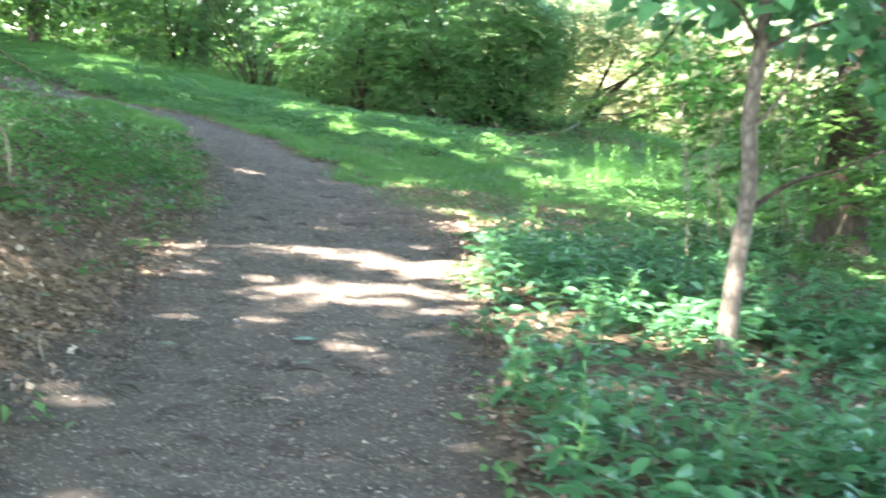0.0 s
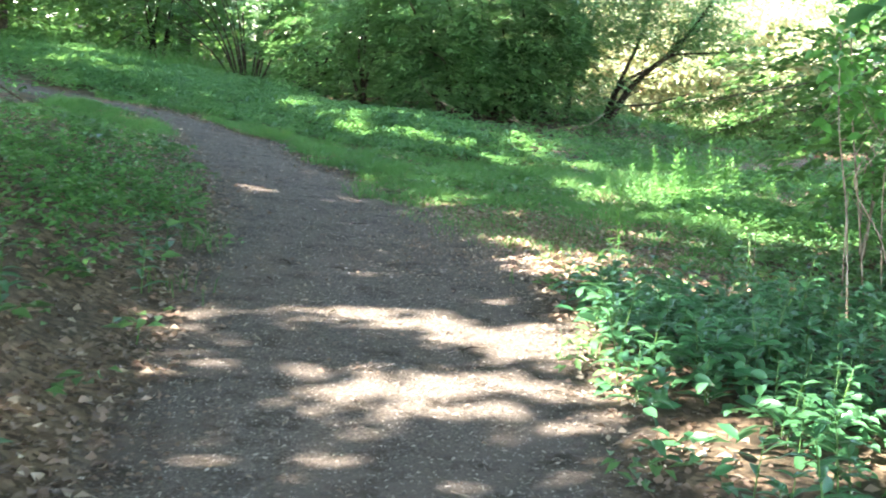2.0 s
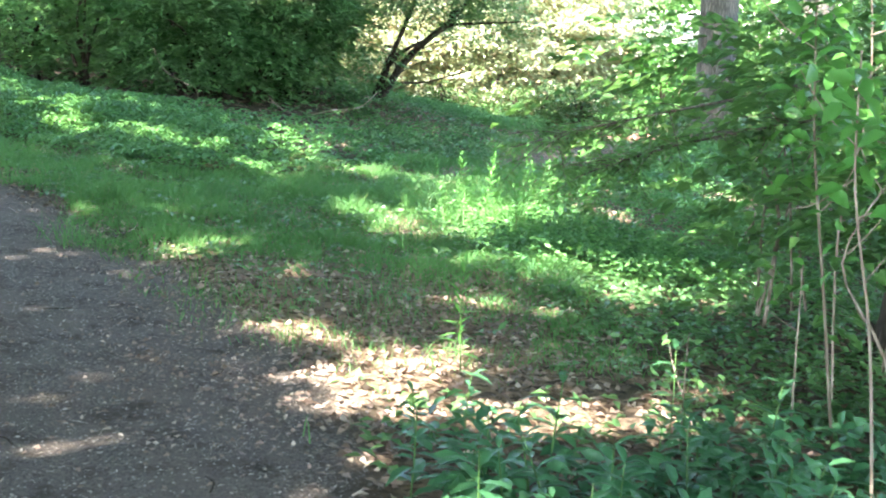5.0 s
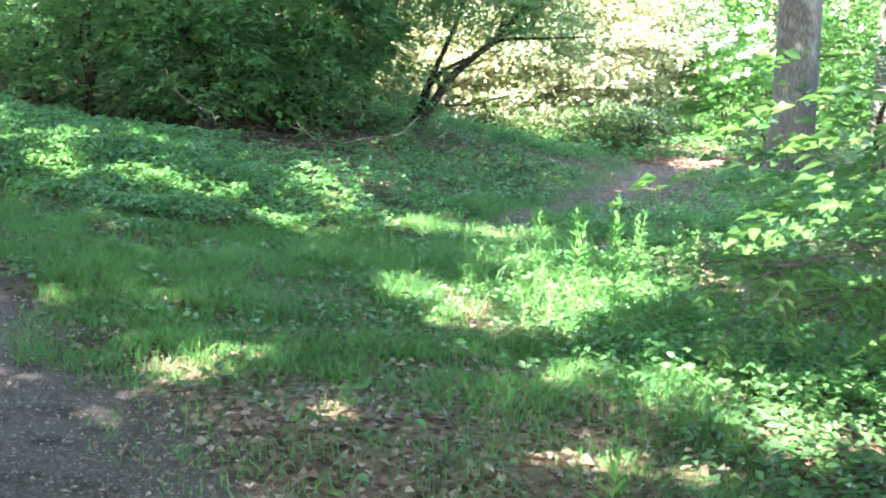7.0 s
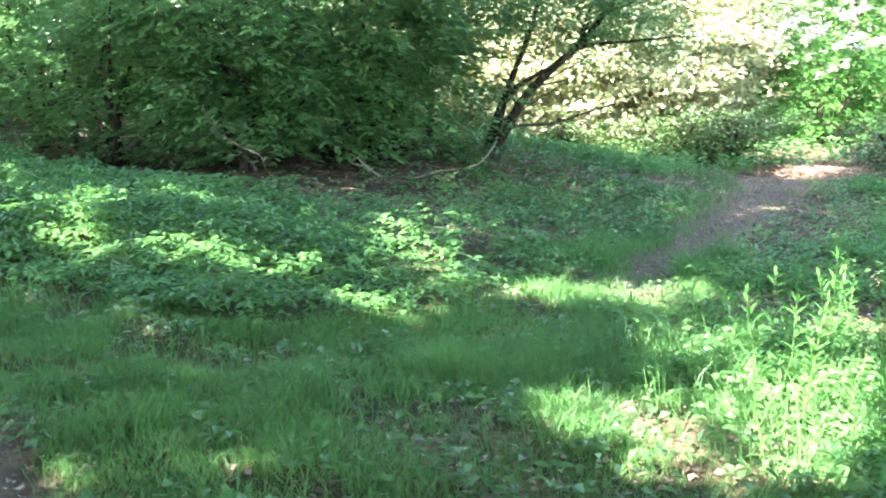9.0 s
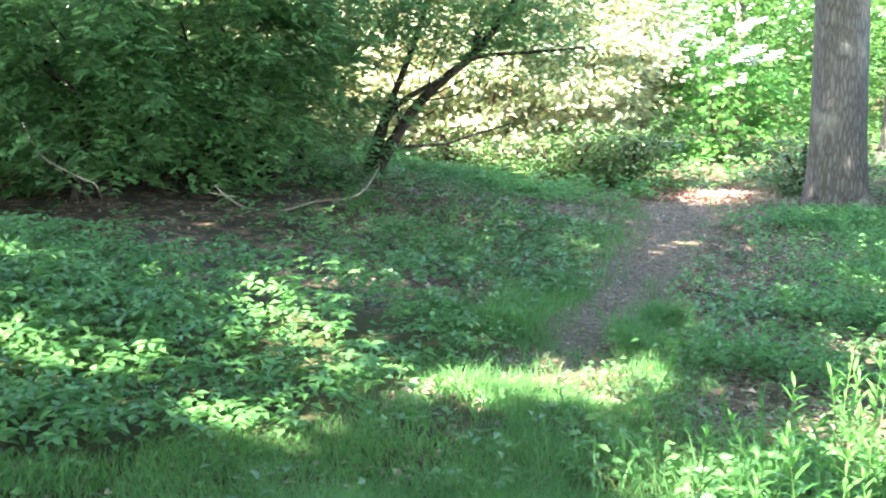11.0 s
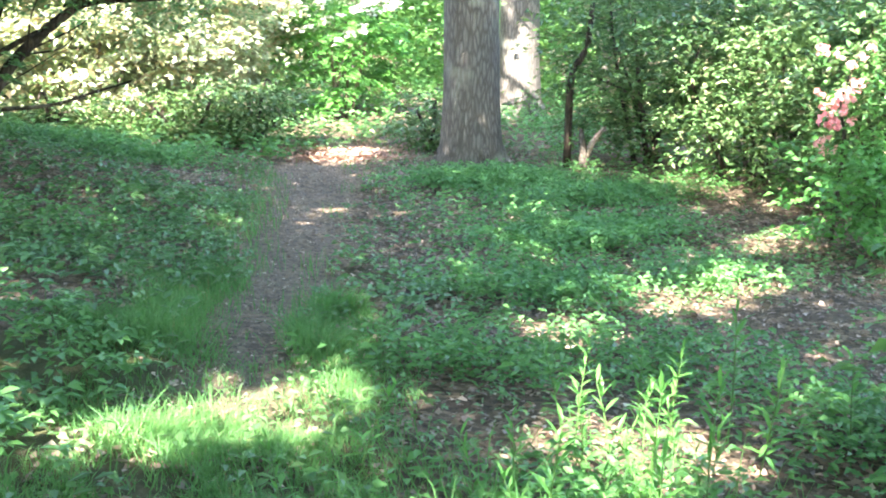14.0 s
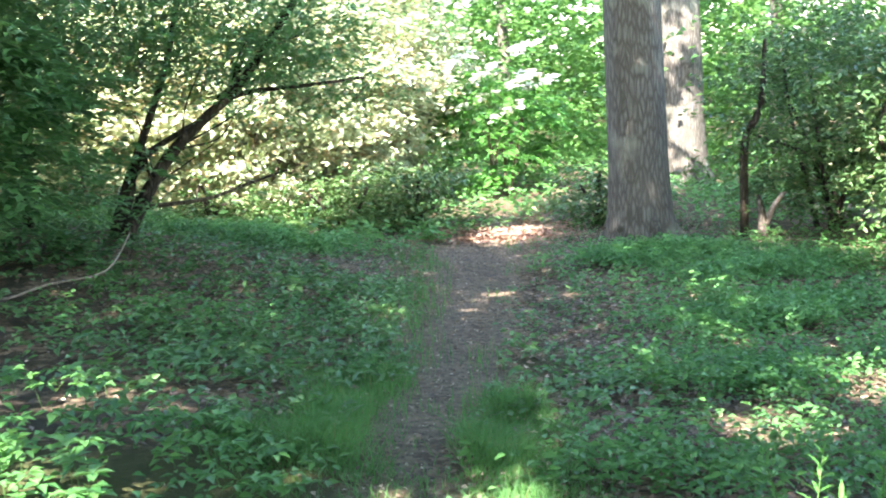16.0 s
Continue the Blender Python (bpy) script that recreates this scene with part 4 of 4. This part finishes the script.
def grass():
    rng = np.random.default_rng(32)
    p = scatter(500000, -4.2, 4.6, 8.9, 18.8, lambda x, y: zones(x, y)[2] * (0.14 + 0.86 * step(0.33, 0.52, grain(x, y, 0.45, 51))), rng)
    high = 0.03 + 0.22 * grain(p[:, 0], p[:, 1], 0.35, 52) ** 2 * rng.uniform(0.5, 1.2, len(p))
    high = high * (0.6 + 0.4 * step(10.2, 11.6, p[:, 1]))
    edge = scatter(16000, -1.6, 1.6, 2.5, 12, lambda x, y: step(0.25, 0.0, np.abs(from_path(x, y, MAIN) - 0.05)) * step(0.55, 0.75, grain(x, y, 0.6, 53)) * step(5.5, 8, y), rng)
    tuft = scatter(6000, 2.2, 4.6, 12.2, 15.4, lambda x, y: np.exp(-(((x - 3.1) / 0.8) ** 2 + ((y - 13.7) / 0.9) ** 2)), rng)
    far = scatter(26000, -9, -1.5, 21.5, 30, lambda x, y: np.exp(-(((x + 4.6) / 1.3) ** 2 + ((y - 25) / 1.2) ** 2)), rng)
    path2 = scatter(20000, 3, 8.5, 17.5, 25, lambda x, y: step(0.5, 0.05, np.abs(from_path(x, y, SIDE) - 0.15)) * step(0.45, 0.7, grain(x, y, 0.7, 55)), rng)
    return joined(blades(p, high, rng, 0.0052, 1.7), blades(edge, rng.uniform(0.05, 0.14, len(edge)), rng), blades(tuft, rng.uniform(0.12, 0.36, len(tuft)), rng, 0.0055, 1.0),
                  blades(far, rng.uniform(0.3, 0.6, len(far)), rng, 0.012), blades(path2, rng.uniform(0.06, 0.16, len(path2)), rng))


stuff("grass", grass(), GRASS, "tufted short green grass between path and meadow", "grass")


def low_cover():
    rng = np.random.default_rng(33)

    def weight(x, y):
        w = zones(x, y)[5] * np.where(y < 16, step(9.5, 6.0, x + 1.5 * (grain(x, y, 1.5, 66) - 0.5)), 1.0)
        glossy = step(2.2, 2.9, x) * step(13.4, 12.6, y) * step(8.0, 8.7, y)
        patchy = step(0.36, 0.60, grain(x, y, 0.9, 61))
        return w * np.clip(glossy + 0.5 * patchy * np.where((x > 3.5) & (y > 14), np.where(x > 6.5, 0.6, 0.45), 1.0) + 0.05 + 0.62 * step(0.36, 0.6, grain(x, y, 0.55, 69)) * step(2.0, 2.6, x) * step(6.5, 5.5, x) * step(16.8, 17.5, y) * step(23.5, 22, y), 0, 1) * np.where(x < -1, 0.13 * step(2.5, 7, y) + 0.06, 1) * step(26, 23, y - 0.3 * np.maximum(x - 3, 0))

    near = scatter(66000, -5, 11.5, 2.5, 26, weight, rng)
    tall = 0.03 + 0.12 * grain(near[:, 0], near[:, 1], 0.7, 62) * rng.uniform(0.4, 1.2, len(near))
    at = np.repeat(near, 4, 0) + rng.normal(0, 0.035, (len(near) * 4, 3)) * np.array([1, 1, 0.2])
    at[:, 2] += np.repeat(tall, 4) * rng.uniform(0.6, 1, len(at))
    bank = 1 + 0.8 * step(-0.9, -1.4, at[:, 0]) * step(14, 12, at[:, 1])
    near_side = step(6.2, 5.2, at[:, 0]) * step(16.5, 17.5, at[:, 1])
    fine = 1 + 0.15 * near_side - 0.32 * (1 - near_side) * step(2.6, 3.6, at[:, 0]) * step(13.5, 14.5, at[:, 1])
    return leaves(at, spread(rng, len(at), 0.7, 0.1), rng.uniform(0.045, 0.085, len(at)) * fine * bank, 0.034 * fine * bank, rng, 0.35)


def far_cover():
    rng = np.random.default_rng(37)
    p = scatter(19000, -16, 20, 17, 38, lambda x, y: zones(x, y)[5] * (0.25 + 0.75 * step(0.35, 0.6, grain(x, y, 1.3, 64))) * np.where((y < 24) & (x > -4) & (x < 11), 0.0, 1.0), rng)
    at = np.repeat(p, 5, 0) + rng.normal(0, 0.09, (len(p) * 5, 3)) * np.array([1, 1, 0.2])
    at[:, 2] += rng.uniform(0.03, 0.25, len(at))
    return leaves(at, spread(rng, len(at), 0.7, 0.1), rng.uniform(0.08, 0.14, len(at)), 0.055, rng, 0.35)


stuff("far_cover", far_cover(), MEADOW_LEAF, "green low plants under the far trees", "ground cover")
stuff("low_cover", low_cover(), COVER_LEAF, "low glossy green creeping plants over leaf litter", "ground cover")


def mound_herbs():
    """Leafy clumps on the side path's banks and round the trunks."""
    rng = np.random.default_rng(34)
    p = []
    for cx, cy, rx, ry, n in ((7.8, 17.5, 0.8, 0.5, 130), (8.6, 19.0, 0.6, 0.4, 120), (9.0, 21.6, 1.1, 0.5, 520), (5.4, 23.7, 1.2, 0.6, 700), (6.2, 17.6, 0.8, 0.6, 230), (5.6, 16.0, 0.9, 0.7, 150), (9.3, 20.4, 1.4, 0.5, 500), (5.9, 14.3, 0.9, 0.8, 380),
                              (7.6, 19.0, 0.9, 0.6, 380), (3.3, 13.8, 0.7, 0.8, 420), (-2.0, 8.5, 0.7, 2.2, 300), (3.6, 20.3, 0.9, 0.8, 70), (4.4, 16.2, 0.5, 0.5, 90), (3.6, 12.2, 1.0, 0.9, 500)):
        q = np.stack([rng.normal(cx, rx * 0.55, n), rng.normal(cy, ry * 0.55, n)], 1)
        q = q[(from_path(q[:, 0], q[:, 1], SIDE) > 0.1) & (from_path(q[:, 0], q[:, 1], MAIN) > 0.1)]
        p.append(q)
    p = np.concatenate(p)
    base = height(p[:, 0], p[:, 1])
    at = np.repeat(np.column_stack([p, base]), 12, 0) + rng.normal(0, 0.07, (len(p) * 12, 3)) * np.array([1, 1, 0.2])
    at[:, 2] += rng.uniform(0.04, 0.27, len(at)) * (0.45 + 0.55 * grain(at[:, 0], at[:, 1], 0.5, 68))
    return leaves(at, spread(rng, len(at), 0.75), rng.uniform(0.04, 0.075, len(at)), 0.03, rng, 0.35)


stuff("mound_herbs", mound_herbs(), MEADOW_LEAF, "bushy green herbs in clumps beside the side path", "herbs")


def litter():
    rng = np.random.default_rng(35)

    def weight(x, y):
        path, bare, grass_w, mead, bed, low = zones(x, y)
        rim = step(0.5, 0.0, np.abs(from_path(x, y, MAIN))) * 0.5
        return np.clip(bare + 0.40 * low + 0.35 * low * step(3, 4, x) * step(13, 15, y) + 0.35 * bed + rim + 0.4 * grass_w + (0.04 + 0.14 * step(0.52, 0.7, grain(x, y, 0.8, 91))) * path + 0.7 * step(0.1, -0.2, from_path(x, y, SIDE)), 0, 1) * (1 - mead)

    p = np.concatenate([scatter(110000, -4, 11, 2.2, 26, weight, rng), scatter(17000, -4, 3.2, 2.2, 12.5, lambda x, y: np.clip(zones(x, y)[1] + 0.45 * (x < -1.05), 0, 1), rng)])
    p[:, 2] += rng.uniform(0.004, 0.022, len(p))
    small = np.where((from_path(p[:, 0], p[:, 1], MAIN) < -0.1) | (from_path(p[:, 0], p[:, 1], SIDE) < 0.1), 0.6, 1.0)
    return leaves(p, spread(rng, len(p), 0.85), rng.uniform(0.022, 0.066, len(p)) * small, rng.uniform(0.018, 0.045, len(p)) * small, rng, 0.45, 0.2, False, 0.1)


def turn_litter():
    rng = np.random.default_rng(38)
    p = np.stack([rng.normal(8.75, 0.42, 1100), rng.normal(24.3, 0.3, 1100)], 1)
    p = np.column_stack([p, height(p[:, 0], p[:, 1]) + rng.uniform(0.005, 0.03, len(p))])
    return leaves(p, spread(rng, len(p), 0.8), rng.uniform(0.04, 0.10, len(p)), 0.045, rng, 0.45, 0.2, False, 0.1)


stuff("rust_litter", turn_litter(), RUST_LEAF, "rust-red fallen leaves at the turn of the path", "leaf litter")
stuff("leaf_litter", litter(), DEAD_LEAF, "dry brown fallen leaves strewn over the ground", "leaf litter")


def chips():
    rng = np.random.default_rng(36)
    p = scatter(130000, -3.5, 1.3, 2.2, 17, lambda x, y: step(0.15, -0.1, from_path(x, y, MAIN)) * np.clip(1.35 - y / 14, 0.2, 1), rng)
    q = scatter(9000, 2.5, 10, 15.5, 26, lambda x, y: step(0.1, -0.1, from_path(x, y, SIDE)), rng)
    p = np.concatenate([p, q])
    p[:, 2] += rng.uniform(0.002, 0.009, len(p))
    return leaves(p, spread(rng, len(p), 0.9), rng.uniform(0.008, 0.034, len(p)), rng.uniform(0.003, 0.011, len(p)), rng, 0.3, 0.2, False, 0.0)


stuff("path_chips", chips(), CHIP, "small pale bark chips on the footpath", "bark chips")


# ---- single plants, twigs and leaves ----
def own_mesh(name, geometry, mat, smooth=True):
    me = sheet(name, *geometry, mat)
    if smooth:
        me.polygons.foreach_set("use_smooth", np.ones(len(me.polygons), bool))
    return me


def leaf_mesh(length, width, mat, droop, seed):
    rng = np.random.default_rng(seed)
    return own_mesh("leaf", leaves(np.zeros((1, 3)), np.array([[1.0, 0, 0.0]]), length, width, rng, 0.0, 0.2, True, droop), mat)


def herb(name, label, category, group, stem_high, rows, leaf_meshes, lift, stem_mat, seed, stem_radius=0.005, whorl=2, first=0.15, shrink=0.5):
    """An upright plant: a stem with leaves set round it, each leaf a part."""
    rng = np.random.default_rng(seed)
    ob = thing(name, (0, 0, 0), label, category, group)
    bend = rng.normal(0, 0.12, 2) * stem_high
    line = [(0, 0, -0.02), (bend[0] * 0.3, bend[1] * 0.3, stem_high * 0.5), (bend[0], bend[1], stem_high)]
    st = new("stem", own_mesh("stem", limb(line, [stem_radius, stem_radius * 0.8, stem_radius * 0.4], 5), stem_mat))
    st.parent = ob
    for r in range(rows):
        f = first + (1 - first) * r / max(rows - 1, 1)
        for w in range(whorl):
            leaf = new("leaf", leaf_meshes[int(rng.integers(0, len(leaf_meshes)))])
            leaf.parent = ob
            yaw = w * 360 / whorl + r * 87 + rng.normal(0, 18)
            size = (1 - shrink * f) * rng.uniform(0.8, 1.15)
            pitch = -(lift * (0.3 + f)) + rng.normal(0, 12)
            leaf.matrix_local = pose(bend[0] * f * f, bend[1] * f * f, stem_high * f, 0, pitch, yaw) @ Matrix.Scale(size, 4)
    return ob


def plant_out(makers, places, rng, scale=(0.8, 1.2)):
    """Sets copies of the first plants at the places; the first ones take a place too."""
    for i, (x, y) in enumerate(places):
        src = makers[i % len(makers)]
        s = rng.uniform(*scale)
        m = pose(float(x), float(y), float(height(x, y)), rng.normal(0, 6), rng.normal(0, 6), rng.uniform(0, 360))
        ob = src if i < len(makers) else copy_thing(src, m)
        ob.matrix_basis = m @ Matrix.Scale(s, 4)


def beds():
    rng = np.random.default_rng(61)
    big = [leaf_mesh(0.15, 0.05, BED_LEAF, 0.14, k) for k in range(3)] + [leaf_mesh(0.18, 0.05, BED_LEAF, 0.24, 5)]
    makers = [herb("broadleaf_herb", "leafy green herb with long broad pointed leaves", "herb", "broad-leaved herbs in the bed", h, rows, big, 26, GREEN_STEM, 70 + k, 0.004, 2, 0.1)
              for k, (h, rows) in enumerate(((0.30, 6), (0.24, 5), (0.36, 7), (0.18, 4), (0.28, 6)))]
    rng_b = np.random.default_rng(64)
    for mk in (makers[1], makers[3]):
        stalk = mk.children[0]
        tip = np.array([v.co for v in stalk.data.vertices])[:, 2].max()
        at = np.array([[0.0, 0.0, tip * 0.96]]) + rng_b.normal(0, 0.018, (7, 3))
        bud = new("blossom", own_mesh("blossom", leaves(at, spread(rng_b, 7, 0.3), 0.014, 0.012, rng_b, 0.8, 0.2, True), BLOSSOM))
        bud.parent = stalk
        tagged(bud, "tiny white blossoms")
    spots = scatter(3400, 0.95, 3.4, 2.6, 8.3, lambda x, y: zones(x, y)[4] * step(0.25, 0.5, grain(x, y, 0.8, 71)) * np.where(x < 2.2, 0.16, 0.06), rng)[:290, :2]
    spots = np.concatenate([spots, np.array([(-1.34, 3.14), (-1.5, 3.3), (-1.2, 2.95), (-1.33, 8.0), (-1.4, 7.75), (-1.28, 7.0), (-1.75, 6.2), (-1.6, 5.8)])])
    plant_out(makers, spots, rng, (0.75, 1.2))
    lance = [leaf_mesh(0.12, 0.022, STALK_LEAF, 0.1, k) for k in range(2)]
    makers = [herb("lance_leaved_herb", "upright bright green herb with narrow leaves", "herb", "upright narrow-leaved herbs", h, rows, lance, 42, GREEN_STEM, 80 + k, 0.004, 3, 0.2, 0.35)
              for k, (h, rows) in enumerate(((0.55, 10), (0.45, 8), (0.38, 7)))]
    near = [(1.55, 9.2), (4.16, 15.25), (4.26, 14.97), (4.43, 14.87), (4.5, 15.1), (4.3, 14.7), (4.0, 15.0), (4.7, 14.6), (3.9, 14.7), (4.85, 14.9), (5.2, 14.5), (2.85, 13.9), (2.95, 13.6), (3.1, 13.9), (3.3, 13.5), (2.8, 13.2), (3.0, 12.9), (2.75, 12.7), (3.4, 13.1), (3.2, 14.3), (3.6, 14.2), (2.75, 13.5)]
    rnd = [(rng.normal(3.3, 0.5), rng.normal(13.7, 0.7)) for _ in range(24)]
    plant_out(makers, near + rnd, rng, (0.7, 1.15))
    flat = [leaf_mesh(0.10, 0.052, MEADOW_LEAF, 0.1, k) for k in range(2)]
    makers = [herb("whorled_herb", "green herb with a flat whorl of leaves", "herb", "whorled herbs at the meadow's edge", h, 2, flat, 6, GREEN_STEM, 90 + k, 0.003, w, 0.72, 0.1)
              for k, (h, w) in enumerate(((0.24, 5), (0.30, 6), (0.2, 5)))]
    edge = [(rng.normal(1.65, 0.4), rng.normal(16.6, 0.6)) for _ in range(34)] + [(rng.normal(2.4, 0.35), rng.normal(18.4, 0.35)) for _ in range(12)] + [(rng.normal(0.4, 0.7), rng.normal(16.2, 0.4)) for _ in range(16)]
    plant_out(makers, edge, rng, (0.55, 0.9))


beds()


def bed_filler():
    rng = np.random.default_rng(63)
    p = scatter(2800, 0.95, 5.2, 2.2, 8.6, lambda x, y: zones(x, y)[4] * (0.12 + 0.88 * step(0.36, 0.62, grain(x, y, 0.8, 71))) * np.where((x > 1.9) & (y > 5.6), 0.45, 1.0), rng)
    at = np.repeat(p, 7, 0) + rng.normal(0, 0.06, (len(p) * 7, 3)) * np.array([1, 1, 0.2])
    at[:, 2] += rng.uniform(0.03, 0.2, len(at))
    return leaves(at, spread(rng, len(at), 0.7, 0.25), rng.uniform(0.07, 0.135, len(at)), 0.044, rng, 0.4, 0.2, True)


stuff("bed_leaves", bed_filler(), BED_LEAF, "thick low broad leaves between the herbs", "herbs")


def twig(name, label, points, radii, mat, category="branch", on_ground=False):
    p = np.array(points, float)
    if on_ground:
        p[:, 2] = height(p[:, 0], p[:, 1]) + p[:, 2]
    ob = thing(name, tuple(p[0]), label, category)
    part("wood", limb(p, radii, 7, 0.06), mat, ob)
    return ob


arch = twig("bleached_branch", "pale curved dead branch hanging under the shrub", [(1.97, 21.17, 0.36), (2.09, 21.13, 0.23), (2.27, 21.09, 0.13), (2.54, 21.04, 0.11), (2.83, 20.99, 0.18), (3.21, 20.91, 0.23), (3.6, 21.6, 0.4)],
            [0.008, 0.012, 0.013, 0.01, 0.009, 0.008, 0.007], DEAD_WOOD)
part("spur", limb([(1.9, 21.15, 0.30), (2.0, 21.14, 0.27), (2.14, 21.1, 0.25)], [0.005, 0.007, 0.004], 5), DEAD_WOOD, arch)
twig("bleached_branch", "thin pale dead branch hanging under the shrub", [(0.41, 20.6, 1.0), (0.54, 20.6, 0.72), (0.81, 20.55, 0.55), (0.94, 20.5, 0.48), (0.98, 20.5, 0.34)], [0.005, 0.007, 0.008, 0.006, 0.004], DEAD_WOOD)
twig("fallen_twig", "curved dry twig lying at the edge of the path", [(-1.02, 4.05, 0.03), (-1.06, 3.95, 0.03), (-1.02, 3.8, 0.02), (-0.96, 3.65, 0.015), (-0.9, 3.5, 0.01)], [0.0025, 0.004, 0.0045, 0.004, 0.0025], DEAD_WOOD, "twig", True)
rng_twigs = np.random.default_rng(88)
for _ in range(26):
    tx, ty, ta = rng_twigs.uniform(-0.9, 0.85), rng_twigs.uniform(3.0, 11), rng_twigs.uniform(0, 6.28)
    tl = rng_twigs.uniform(0.06, 0.16)
    tagged(twig("fallen_twig", "thin dry twig lying on the footpath", [(tx, ty, 0.008), (tx + math.cos(ta) * tl * 0.5, ty + math.sin(ta) * tl * 0.5, 0.014), (tx + math.cos(ta + 0.3) * tl, ty + math.sin(ta + 0.3) * tl, 0.008)],
                [0.003, 0.004, 0.002], DARK_BARK if _ % 3 else DEAD_WOOD, "twig", True), group="dry twigs on the path")
for k, (x, y, s) in enumerate(((0.01, 4.51, 0.13), (-0.58, 4.22, 0.10), (-1.25, 4.61, 0.12), (-0.93, 4.28, 0.10), (0.05, 4.1, 0.07))):
    ob = thing("green_leaf", (x, y, float(height(x, y)) + 0.012), "single green leaf lying on the footpath", "leaf", "green leaves on the path")
    rng_leaf = np.random.default_rng(90 + k)
    z = float(height(x, y)) + 0.014
    part("blade", leaves(np.array([[x - s / 2, y, z]]), np.array([[1, 0.2, 0.05]]), s, s * 0.5, rng_leaf, 0.05, 0.06, True, 0.04), BED_LEAF, ob)

stick = twig("dead_twig", "pale bare twig sticking out of the leafy bank", [(-2.0, 6.45, 0.0), (-2.02, 6.45, 0.3), (-2.2, 6.42, 0.44), (-2.3, 6.4, 0.52)], [0.008, 0.007, 0.005, 0.003], DEAD_WOOD, "twig", True)
z0 = float(height(-2.02, 6.45))
part("spur", limb([(-2.02, 6.45, z0 + 0.28), (-1.97, 6.43, z0 + 0.38), (-1.9, 6.42, z0 + 0.42)], [0.005, 0.004, 0.002], 5), DEAD_WOOD, stick)
bough = twig("overhanging_branch", "thin dark branch reaching over the bank", [(-4.2, 8.3, 0.0), (-3.6, 8.0, 0.62), (-2.85, 7.9, 0.68), (-2.45, 7.95, 0.56), (-2.15, 8.06, 0.5)], [0.02, 0.015, 0.012, 0.008, 0.004], DARK_BARK, "branch", True)
